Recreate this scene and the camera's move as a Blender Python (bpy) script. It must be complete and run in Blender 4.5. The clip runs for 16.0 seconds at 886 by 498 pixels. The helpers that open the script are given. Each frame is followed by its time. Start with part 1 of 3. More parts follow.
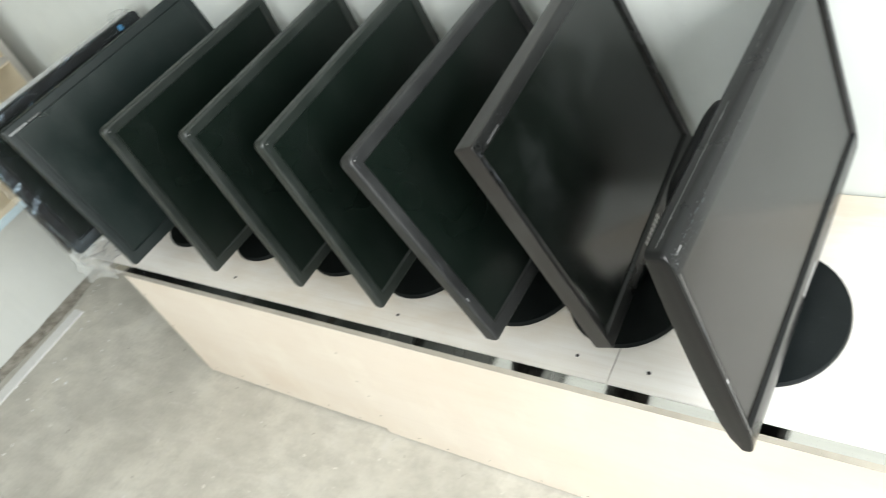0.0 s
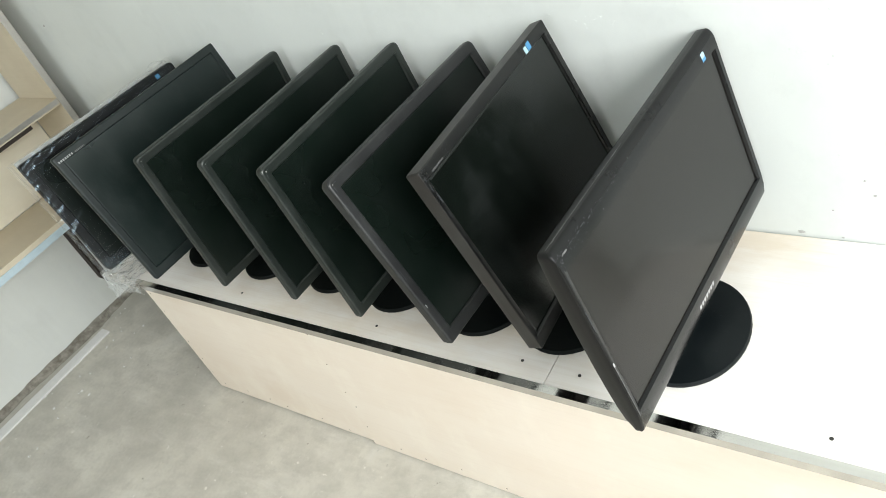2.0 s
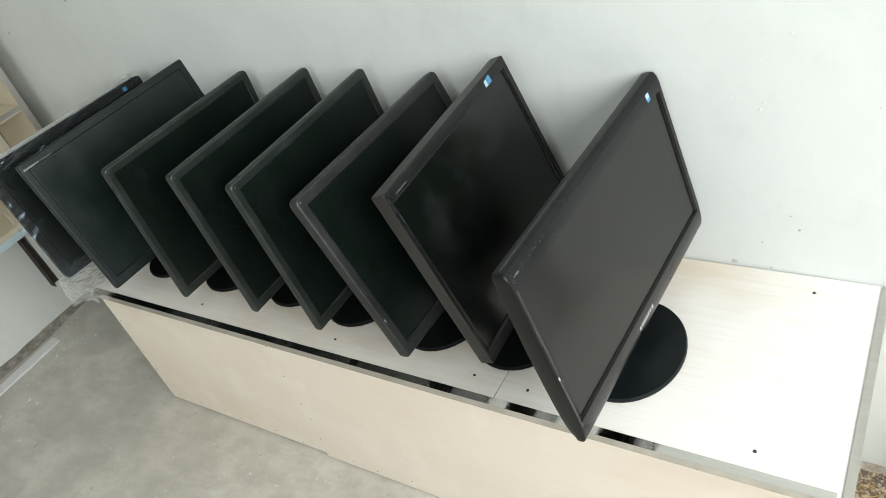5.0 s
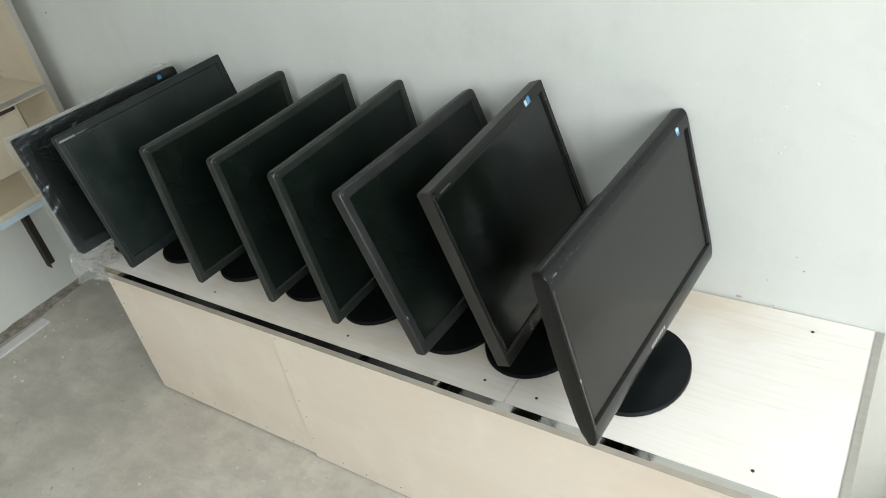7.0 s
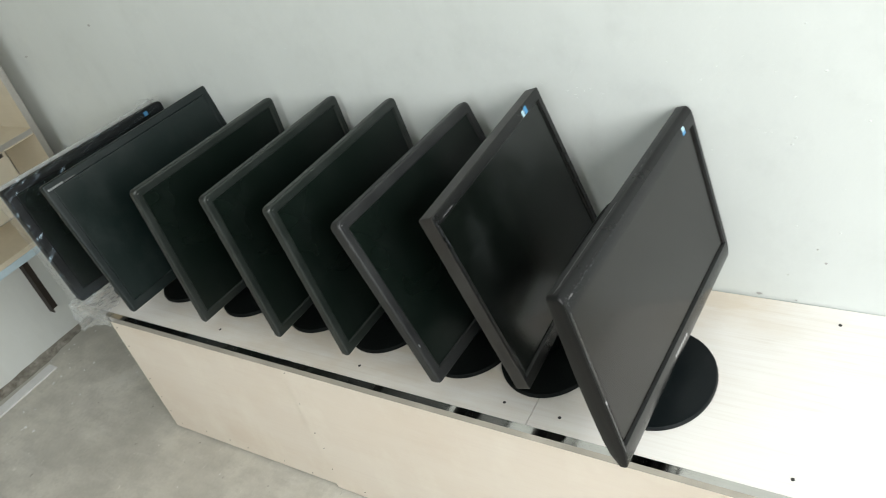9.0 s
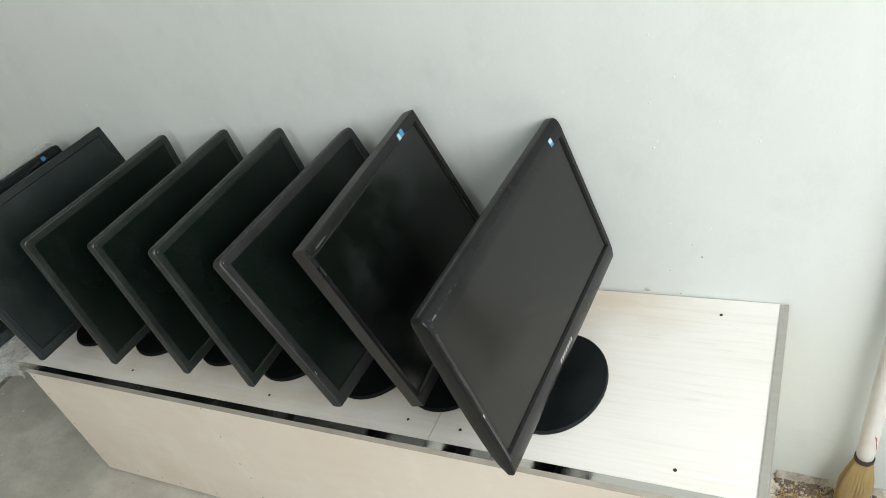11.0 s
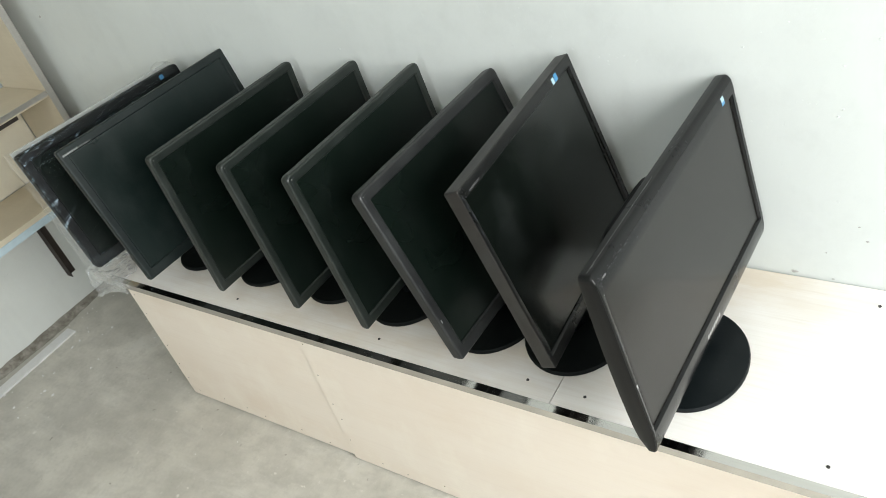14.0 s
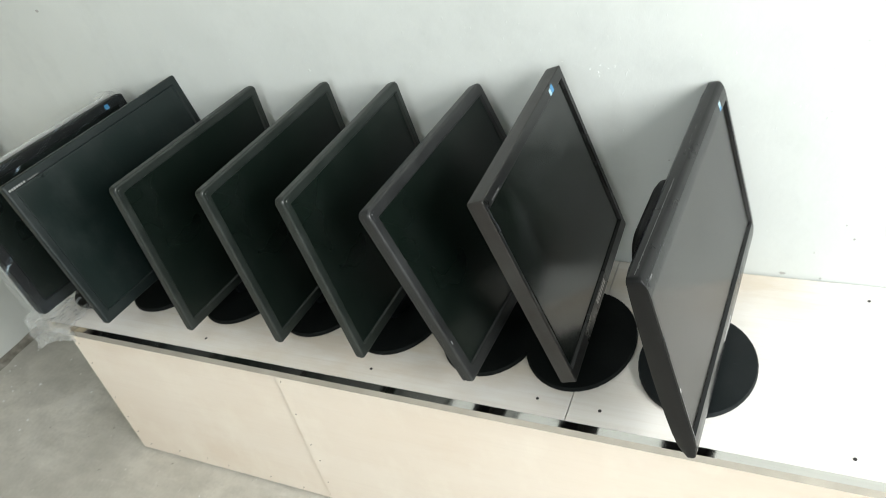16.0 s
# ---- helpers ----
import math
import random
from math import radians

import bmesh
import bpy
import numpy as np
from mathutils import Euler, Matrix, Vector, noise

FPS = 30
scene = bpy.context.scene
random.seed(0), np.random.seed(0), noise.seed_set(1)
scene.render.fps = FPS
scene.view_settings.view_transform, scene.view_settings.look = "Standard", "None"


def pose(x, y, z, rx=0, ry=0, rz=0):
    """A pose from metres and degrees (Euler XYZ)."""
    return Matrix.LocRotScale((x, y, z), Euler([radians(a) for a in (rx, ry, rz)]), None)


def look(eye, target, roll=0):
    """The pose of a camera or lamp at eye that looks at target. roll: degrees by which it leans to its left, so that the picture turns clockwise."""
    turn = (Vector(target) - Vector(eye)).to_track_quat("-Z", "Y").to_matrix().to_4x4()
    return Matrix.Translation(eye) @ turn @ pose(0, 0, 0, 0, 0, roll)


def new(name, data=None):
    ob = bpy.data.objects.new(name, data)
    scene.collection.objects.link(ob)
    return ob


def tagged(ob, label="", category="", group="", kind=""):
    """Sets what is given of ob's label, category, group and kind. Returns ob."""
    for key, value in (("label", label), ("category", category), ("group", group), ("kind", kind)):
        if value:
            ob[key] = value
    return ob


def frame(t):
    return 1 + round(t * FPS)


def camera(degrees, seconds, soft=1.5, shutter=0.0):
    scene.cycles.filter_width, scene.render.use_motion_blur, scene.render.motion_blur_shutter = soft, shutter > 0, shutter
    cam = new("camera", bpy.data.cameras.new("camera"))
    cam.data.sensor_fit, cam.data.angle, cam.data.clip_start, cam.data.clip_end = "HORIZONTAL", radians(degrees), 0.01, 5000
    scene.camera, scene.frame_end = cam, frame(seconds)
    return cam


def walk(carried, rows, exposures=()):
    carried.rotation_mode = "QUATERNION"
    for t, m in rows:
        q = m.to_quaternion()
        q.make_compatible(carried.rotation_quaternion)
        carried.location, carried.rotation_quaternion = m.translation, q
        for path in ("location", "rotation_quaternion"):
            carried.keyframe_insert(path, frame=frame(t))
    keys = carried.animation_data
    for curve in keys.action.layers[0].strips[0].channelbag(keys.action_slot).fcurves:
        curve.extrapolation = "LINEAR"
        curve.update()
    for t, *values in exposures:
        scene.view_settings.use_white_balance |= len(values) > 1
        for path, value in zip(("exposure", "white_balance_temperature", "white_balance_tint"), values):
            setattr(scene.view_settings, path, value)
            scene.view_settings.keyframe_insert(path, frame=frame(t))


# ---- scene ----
cam = camera(61.5, 16.0, 0.5, 0.5)
PATH = [
    (0, (0.322, -0.462, 1.304), (-0.747, 0.57, -0.034), -25.3),
    (0.5, (0.301, -0.479, 1.315), (-0.611, 0.666, -0.048), -21.5),
    (1, (0.399, -0.504, 1.328), (-0.623, 0.6, 0.01), -22.2),
    (1.5, (0.476, -0.531, 1.347), (-0.644, 0.557, 0.097), -23.9),
    (2, (0.505, -0.555, 1.354), (-0.644, 0.547, 0.143), -23.4),
    (2.5, (0.517, -0.566, 1.359), (-0.637, 0.56, 0.175), -23.4),
    (3, (0.483, -0.548, 1.343), (-0.576, 0.618, 0.11), -21.8),
    (3.5, (0.42, -0.538, 1.345), (-0.514, 0.676, 0.06), -20.1),
    (4, (0.431, -0.545, 1.351), (-0.539, 0.658, 0.08), -19.9),
    (4.2, (0.465, -0.551, 1.361), (-0.577, 0.616, 0.115), -20.8),
    (6.3, (0.554, -0.672, 1.412), (-0.416, 0.635, 0.249), -12.9),
    (6.5, (0.538, -0.679, 1.411), (-0.422, 0.632, 0.246), -11.9),
    (7, (0.495, -0.702, 1.405), (-0.512, 0.588, 0.256), -10.9),
    (7.5, (0.458, -0.703, 1.395), (-0.52, 0.622, 0.259), -9.3),
    (8, (0.439, -0.694, 1.39), (-0.499, 0.639, 0.231), -9.6),
    (8.5, (0.436, -0.675, 1.392), (-0.531, 0.622, 0.217), -11.9),
    (9, (0.465, -0.657, 1.406), (-0.553, 0.632, 0.264), -15.8),
    (9.5, (0.5, -0.647, 1.414), (-0.482, 0.677, 0.281), -16.4),
    (9.7, (0.519, -0.642, 1.414), (-0.447, 0.691, 0.278), -16.6),
    (11.8, (0.582, -0.592, 1.413), (-0.352, 0.731, 0.239), -19.6),
    (12, (0.565, -0.598, 1.411), (-0.392, 0.709, 0.238), -19.5),
    (12.5, (0.524, -0.608, 1.412), (-0.489, 0.654, 0.236), -18.9),
    (13, (0.488, -0.62, 1.404), (-0.543, 0.615, 0.216), -17.9),
    (13.5, (0.453, -0.628, 1.406), (-0.589, 0.597, 0.217), -17.5),
    (14, (0.432, -0.63, 1.397), (-0.607, 0.58, 0.19), -16.5),
    (14.5, (0.397, -0.63, 1.392), (-0.661, 0.582, 0.203), -17.3),
    (15, (0.363, -0.634, 1.379), (-0.636, 0.646, 0.211), -16.8),
    (15.5, (0.33, -0.646, 1.373), (-0.592, 0.652, 0.162), -16.7),
    (16, (0.288, -0.688, 1.377), (-0.547, 0.697, 0.201), -13.7),
]
EXPOSURES = [(0.0, 0.45), (0.5, 0.4), (2.5, 0.17), (4.2, 0.02), (6.5, -0.27), (7.5, -0.20), (9.5, -0.13), (12.0, -0.46), (12.5, -0.30), (14.5, 0.07), (16.0, 0.18)]
walk(cam, [(t, look(eye, target, roll)) for t, eye, target, roll in PATH], EXPOSURES)

# ---- world and light ----
world = bpy.data.worlds.new("sky")
scene.world = world
world.use_nodes = True
wn = world.node_tree
sky = wn.nodes.new("ShaderNodeTexSky")
sky.sky_type = "NISHITA"
sky.sun_disc = False
sky.sun_elevation, sky.sun_rotation = radians(48), radians(60)
wn.links.new(sky.outputs[0], wn.nodes["Background"].inputs[0])
wn.nodes["Background"].inputs[1].default_value = 0.12

LAMP_MAIN, LAMP_BACK = 80.0, 20.0


def opening_lamp(name, eye, target, sx, sy, power, colour):
    data = bpy.data.lights.new(name, "AREA")
    data.shape, data.size, data.size_y, data.energy, data.color = "RECTANGLE", sx, sy, power, colour
    ob = new(name, data)
    ob.matrix_world = look(eye, target)
    return ob


opening_lamp("doorway_daylight", (1.78, -0.86, 1.62), (-0.6, -0.45, 0.0), 1.6, 1.1, LAMP_MAIN, (0.99, 1.0, 0.972))
# added fill light from behind the viewer; no window is known there
opening_lamp("rear_fill", (-0.2, -3.12, 1.65), (-0.2, 0.0, 1.65), 1.6, 1.2, LAMP_BACK, (0.97, 1.0, 0.99))

# ---- materials ----


def nodes_of(name):
    m = bpy.data.materials.new(name)
    m.use_nodes = True
    t = m.node_tree
    return m, t, t.nodes["Principled BSDF"]


def link(t, a, b):
    t.links.new(a, b)


def noise_node(t, vec, scale, detail=4.0, rough=0.55):
    n = t.nodes.new("ShaderNodeTexNoise")
    n.inputs["Scale"].default_value, n.inputs["Detail"].default_value, n.inputs["Roughness"].default_value = scale, detail, rough
    link(t, vec, n.inputs["Vector"])
    return n.outputs["Fac"]


def ramp(t, fac, stops):
    r = t.nodes.new("ShaderNodeValToRGB")
    e = r.color_ramp.elements
    while len(e) < len(stops):
        e.new(0.5)
    for k, (p, c) in enumerate(stops):
        e[k].position = p
        e[k].color = (*c, 1) if len(c) == 3 else c
    link(t, fac, r.inputs["Fac"])
    return r.outputs["Color"]


def grey(v):
    return (v, v, v)


def mix(t, fac, a, b, how="MIX"):
    m = t.nodes.new("ShaderNodeMix")
    m.data_type, m.blend_type = "RGBA", how
    for sock, v in ((m.inputs["Factor"], fac), (m.inputs["A"], a), (m.inputs["B"], b)):
        if isinstance(v, bpy.types.NodeSocket):
            link(t, v, sock)
        elif isinstance(v, tuple):
            sock.default_value = (*v, 1)
        else:
            sock.default_value = v
    return m.outputs["Result"]


def coords(t, stretch=(1, 1, 1)):
    c = t.nodes.new("ShaderNodeTexCoord")
    g = t.nodes.new("ShaderNodeMapping")
    g.inputs["Scale"].default_value = stretch
    link(t, c.outputs["Object"], g.inputs["Vector"])
    return g.outputs["Vector"]


def bump(t, b, height, strength, distance=0.01, after=None):
    n = t.nodes.new("ShaderNodeBump")
    n.inputs["Strength"].default_value, n.inputs["Distance"].default_value = strength, distance
    link(t, height, n.inputs["Height"])
    if after is not None:
        link(t, after, n.inputs["Normal"])
    link(t, n.outputs["Normal"], b.inputs["Normal"])
    return n.outputs["Normal"]


def plaster(name, base, dirt):
    m, t, b = nodes_of(name)
    v = coords(t)
    big = noise_node(t, v, 1.7, 5)
    mid = noise_node(t, v, 9, 6, 0.65)
    fine = noise_node(t, v, 55, 5, 0.6)
    col = mix(t, ramp(t, big, [(0.35, grey(0.0)), (0.75, grey(0.55))]), base, dirt)
    col = mix(t, ramp(t, mid, [(0.52, grey(0)), (0.78, grey(0.6))]), col, tuple(c * 0.86 for c in base))
    brush = noise_node(t, coords(t, (9.0, 9.0, 0.8)), 2.4, 5, 0.6)
    col = mix(t, ramp(t, brush, [(0.5, grey(0)), (0.75, grey(0.35))]), col, tuple(min(0.9, c * 1.03) for c in base))
    link(t, col, b.inputs["Base Color"])
    b.inputs["Roughness"].default_value = 0.62
    b.inputs["Specular IOR Level"].default_value = 0.3
    wave = noise_node(t, coords(t, (1.0, 1.0, 1.6)), 4.5, 3, 0.5)
    n0 = bump(t, b, wave, 0.24, 0.02)
    n1 = bump(t, b, mid, 0.16, 0.012, n0)
    n2 = bump(t, b, fine, 0.07, 0.002, n1)
    drag = noise_node(t, coords(t, (1.0, 1.0, 2.6)), 24, 4, 0.6)
    n2 = bump(t, b, ramp(t, drag, [(0.54, grey(0)), (0.66, grey(1))]), 0.09, 0.0014, n2)
    spots = noise_node(t, coords(t, (1.3, 1.0, 1.0)), 95, 3, 0.5)
    n2 = bump(t, b, ramp(t, spots, [(0.70, grey(0)), (0.78, grey(1))]), 0.30, 0.0016, n2)
    vor = t.nodes.new("ShaderNodeTexVoronoi")
    vor.inputs["Scale"].default_value = 13
    link(t, v, vor.inputs["Vector"])
    bump(t, b, ramp(t, vor.outputs["Distance"], [(0.0, grey(0)), (0.05, grey(1))]), 0.08, 0.002, n2)
    return m


def concrete(name):
    m, t, b = nodes_of(name)
    v = coords(t)
    big = noise_node(t, v, 1.6, 6, 0.6)
    mid = noise_node(t, v, 4.2, 6, 0.62)
    fine = noise_node(t, v, 90, 4)
    small = noise_node(t, v, 17, 7, 0.74)
    scrape = noise_node(t, coords(t, (3.0, 1.0, 1.0)), 26, 6, 0.7)
    col = ramp(t, big, [(0.3, (0.50, 0.48, 0.42)), (0.55, (0.60, 0.58, 0.52)), (0.75, (0.65, 0.63, 0.575))])
    col = mix(t, ramp(t, mid, [(0.34, grey(0.7)), (0.58, grey(0))]), col, (0.385, 0.37, 0.325))
    col = mix(t, ramp(t, small, [(0.34, grey(0.65)), (0.54, grey(0))]), col, (0.42, 0.405, 0.355))
    col = mix(t, ramp(t, scrape, [(0.62, grey(0)), (0.70, grey(0.55))]), col, (0.66, 0.645, 0.61))
    col = mix(t, ramp(t, scrape, [(0.27, grey(0.6)), (0.34, grey(0))]), col, (0.24, 0.225, 0.195))
    col = mix(t, ramp(t, mid, [(0.60, grey(0)), (0.72, grey(0.55))]), col, (0.63, 0.62, 0.60))
    trowel = noise_node(t, coords(t, (1.0, 4.5, 1.0)), 3.4, 6, 0.7)
    col = mix(t, ramp(t, trowel, [(0.55, grey(0)), (0.72, grey(0.4))]), col, (0.66, 0.65, 0.61))
    pit = noise_node(t, v, 42, 3, 0.5)
    col = mix(t, ramp(t, pit, [(0.70, grey(0)), (0.75, grey(0.8))]), col, (0.70, 0.68, 0.63))
    col = mix(t, ramp(t, pit, [(0.25, grey(0.7)), (0.29, grey(0))]), col, (0.25, 0.235, 0.20))
    col = mix(t, 0.12, col, ramp(t, fine, [(0.3, grey(0.2)), (0.7, grey(0.5))]), "OVERLAY")
    link(t, col, b.inputs["Base Color"])
    link(t, ramp(t, mid, [(0.3, grey(0.5)), (0.7, grey(0.8))]), b.inputs["Roughness"])
    n1 = bump(t, b, mid, 0.25, 0.01)
    n1 = bump(t, b, pit, 0.2, 0.004, n1)
    bump(t, b, fine, 0.25, 0.002, n1)
    return m


def laminate(name, light, vein, amount):
    """Pale printed wood, grain along x: contour loops of a stretched noise, fine streaks and soft patches."""
    m, t, b = nodes_of(name)
    field = noise_node(t, coords(t, (0.42, 6.0, 6.0)), 1.9, 1.5, 0.4)
    mul = t.nodes.new("ShaderNodeMath")
    mul.operation = "MULTIPLY"
    mul.inputs[1].default_value = 17.0
    link(t, field, mul.inputs[0])
    fold = t.nodes.new("ShaderNodeMath")
    fold.operation = "FRACT"
    link(t, mul.outputs[0], fold.inputs[0])
    streak = noise_node(t, coords(t, (2.2, 110.0, 110.0)), 1.5, 5, 0.7)
    strong = noise_node(t, coords(t, (1.0, 3.0, 3.0)), 3.0, 3)
    patch = noise_node(t, coords(t), 3.5, 3)
    line = ramp(t, fold.outputs[0], [(0.0, grey(amount * 0.7)), (0.22, grey(amount * 0.35)), (0.6, grey(0.0)), (0.84, grey(0.0)), (1.0, grey(amount * 0.7))])
    line = mix(t, ramp(t, strong, [(0.45, grey(0.05)), (0.66, grey(1.0))]), (0.0, 0.0, 0.0), mix(t, ramp(t, streak, [(0.35, grey(0.0)), (0.6, grey(1.0))]), (0.0, 0.0, 0.0), line))
    col = mix(t, line, light, vein)
    col = mix(t, ramp(t, streak, [(0.46, grey(0)), (0.76, grey(amount * 0.5))]), col, vein)
    col = mix(t, ramp(t, patch, [(0.45, grey(0)), (0.8, grey(0.5))]), col, tuple(0.45 * q + 0.55 * p for p, q in zip(light, vein)))
    # by the wall a tan stain deepened by painted shade; between monitors painted warm bounce
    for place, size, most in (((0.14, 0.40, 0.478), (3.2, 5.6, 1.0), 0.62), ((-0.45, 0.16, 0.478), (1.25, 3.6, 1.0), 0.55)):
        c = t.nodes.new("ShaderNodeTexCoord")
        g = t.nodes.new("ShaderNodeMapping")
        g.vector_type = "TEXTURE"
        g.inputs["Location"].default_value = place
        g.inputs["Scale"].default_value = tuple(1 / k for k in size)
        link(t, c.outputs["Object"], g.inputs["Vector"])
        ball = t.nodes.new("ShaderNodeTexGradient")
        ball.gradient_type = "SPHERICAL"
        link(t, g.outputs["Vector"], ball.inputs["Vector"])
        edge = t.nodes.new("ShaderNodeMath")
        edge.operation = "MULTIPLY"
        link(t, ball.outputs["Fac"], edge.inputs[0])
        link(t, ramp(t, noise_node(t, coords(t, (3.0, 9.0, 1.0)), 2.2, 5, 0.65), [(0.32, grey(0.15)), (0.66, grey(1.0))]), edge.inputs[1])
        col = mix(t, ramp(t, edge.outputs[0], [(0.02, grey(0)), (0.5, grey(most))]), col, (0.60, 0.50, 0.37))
    link(t, col, b.inputs["Base Color"])
    link(t, ramp(t, streak, [(0.3, grey(0.27)), (0.7, grey(0.38))]), b.inputs["Roughness"])
    bump(t, b, streak, 0.12, 0.001)
    return m


def ply(name, light, stain):
    m, t, b = nodes_of(name)
    fig = noise_node(t, coords(t, (1.6, 3.0, 4.0)), 1.5, 5, 0.6)
    grain = noise_node(t, coords(t, (4.0, 120.0, 120.0)), 1.3, 4)
    blot = noise_node(t, coords(t, (1, 1, 2.2)), 3.1, 5, 0.6)
    col = mix(t, ramp(t, fig, [(0.4, grey(0)), (0.7, grey(0.4))]), light, stain)
    col = mix(t, ramp(t, blot, [(0.55, grey(0)), (0.8, grey(0.6))]), col, stain)
    pale = noise_node(t, coords(t, (1.6, 1, 1)), 6.0, 6, 0.65)
    col = mix(t, ramp(t, pale, [(0.5, grey(0)), (0.72, grey(0.45))]), col, tuple(min(0.86, c * 1.13) for c in light))
    col = mix(t, ramp(t, grain, [(0.5, grey(0)), (0.8, grey(0.1))]), col, tuple(c * 0.8 for c in stain))
    link(t, col, b.inputs["Base Color"])
    b.inputs["Roughness"].default_value = 0.58
    bump(t, b, grain, 0.12, 0.001)
    return m


def metal(name, colour, rough, wear=0.08):
    m, t, b = nodes_of(name)
    n = noise_node(t, coords(t, (3, 60, 60)), 2.0, 4)
    link(t, mix(t, n, colour, tuple(c * 0.86 for c in colour)), b.inputs["Base Color"])
    b.inputs["Metallic"].default_value = 1.0
    link(t, ramp(t, n, [(0.3, grey(rough)), (0.8, grey(rough + wear))]), b.inputs["Roughness"])
    return m


def plastic(name, colour, rough, dust=0.10, scratch=0.0, spec=0.5):
    m, t, b = nodes_of(name)
    v = coords(t)
    d = noise_node(t, v, 14, 6, 0.7)
    f = noise_node(t, v, 240, 3)
    col = mix(t, ramp(t, d, [(0.45, grey(0)), (0.8, grey(dust))]), colour, (0.26, 0.29, 0.28))
    if scratch:
        s = noise_node(t, coords(t, (25, 160, 40)), 1.6, 5, 0.75)
        col = mix(t, ramp(t, s, [(0.66, grey(0)), (0.72, grey(scratch))]), col, (0.22, 0.22, 0.23))
    link(t, col, b.inputs["Base Color"])
    link(t, ramp(t, d, [(0.3, grey(rough)), (0.75, grey(min(1, rough + 0.18)))]), b.inputs["Roughness"])
    b.inputs["Specular IOR Level"].default_value = spec
    bump(t, b, f, 0.10, 0.0006)
    return m


def screen_glass(name, colour, rough, smear, spec=0.3):
    m, t, b = nodes_of(name)
    v = coords(t)
    s = noise_node(t, coords(t, (1, 1.0, 0.6)), 11, 6, 0.68)
    s2 = noise_node(t, v, 3.2, 3)
    col = mix(t, ramp(t, s, [(0.5, grey(0)), (0.78, grey(smear))]), colour, (0.10, 0.11, 0.11))
    link(t, col, b.inputs["Base Color"])
    link(t, ramp(t, s2, [(0.3, grey(rough)), (0.75, grey(rough + 0.12))]), b.inputs["Roughness"])
    b.inputs["Specular IOR Level"].default_value = spec
    return m


def plain(name, colour, rough=0.6, metallic=0.0):
    m, t, b = nodes_of(name)
    n = noise_node(t, coords(t), 60, 4)
    link(t, mix(t, n, colour, tuple(c * 0.8 for c in colour)), b.inputs["Base Color"])
    b.inputs["Roughness"].default_value, b.inputs["Metallic"].default_value = rough, metallic
    return m


def soil(name, dark, light):
    m, t, b = nodes_of(name)
    n = noise_node(t, coords(t), 34, 7, 0.75)
    n2 = noise_node(t, coords(t), 9, 4)
    col = ramp(t, n, [(0.38, dark), (0.62, light)])
    link(t, mix(t, ramp(t, n2, [(0.4, grey(0)), (0.7, grey(0.6))]), col, dark), b.inputs["Base Color"])
    b.inputs["Roughness"].default_value = 0.95
    bump(t, b, n, 0.6, 0.006)
    return m


def film_plastic(name, haze, shine, tint=(1.0, 1.0, 1.0), rough=0.17):
    """Thin clear sheet: mostly see-through, with a faint milky haze and bright folds."""
    m, t, b = nodes_of(name)
    out = t.nodes["Material Output"]
    n = noise_node(t, coords(t, (1, 1, 1)), 30, 3, 0.5)
    b.inputs["Base Color"].default_value = (0.75, 0.78, 0.78, 1)
    b.inputs["Roughness"].default_value = 0.5
    gloss = t.nodes.new("ShaderNodeBsdfGlossy")
    gloss.inputs["Roughness"].default_value = rough
    gloss.inputs["Color"].default_value = (*tint, 1)
    bp = t.nodes.new("ShaderNodeBump")
    bp.inputs["Strength"].default_value, bp.inputs["Distance"].default_value = 0.2, 0.012
    link(t, n, bp.inputs["Height"])
    link(t, bp.outputs["Normal"], gloss.inputs["Normal"])
    clean = t.nodes.new("ShaderNodeBsdfTransparent")
    one, two = t.nodes.new("ShaderNodeMixShader"), t.nodes.new("ShaderNodeMixShader")
    one.inputs[0].default_value, two.inputs[0].default_value = haze, shine
    link(t, clean.outputs[0], one.inputs[1])
    link(t, b.outputs[0], one.inputs[2])
    link(t, one.outputs[0], two.inputs[1])
    link(t, gloss.outputs[0], two.inputs[2])
    link(t, two.outputs[0], out.inputs["Surface"])
    return m


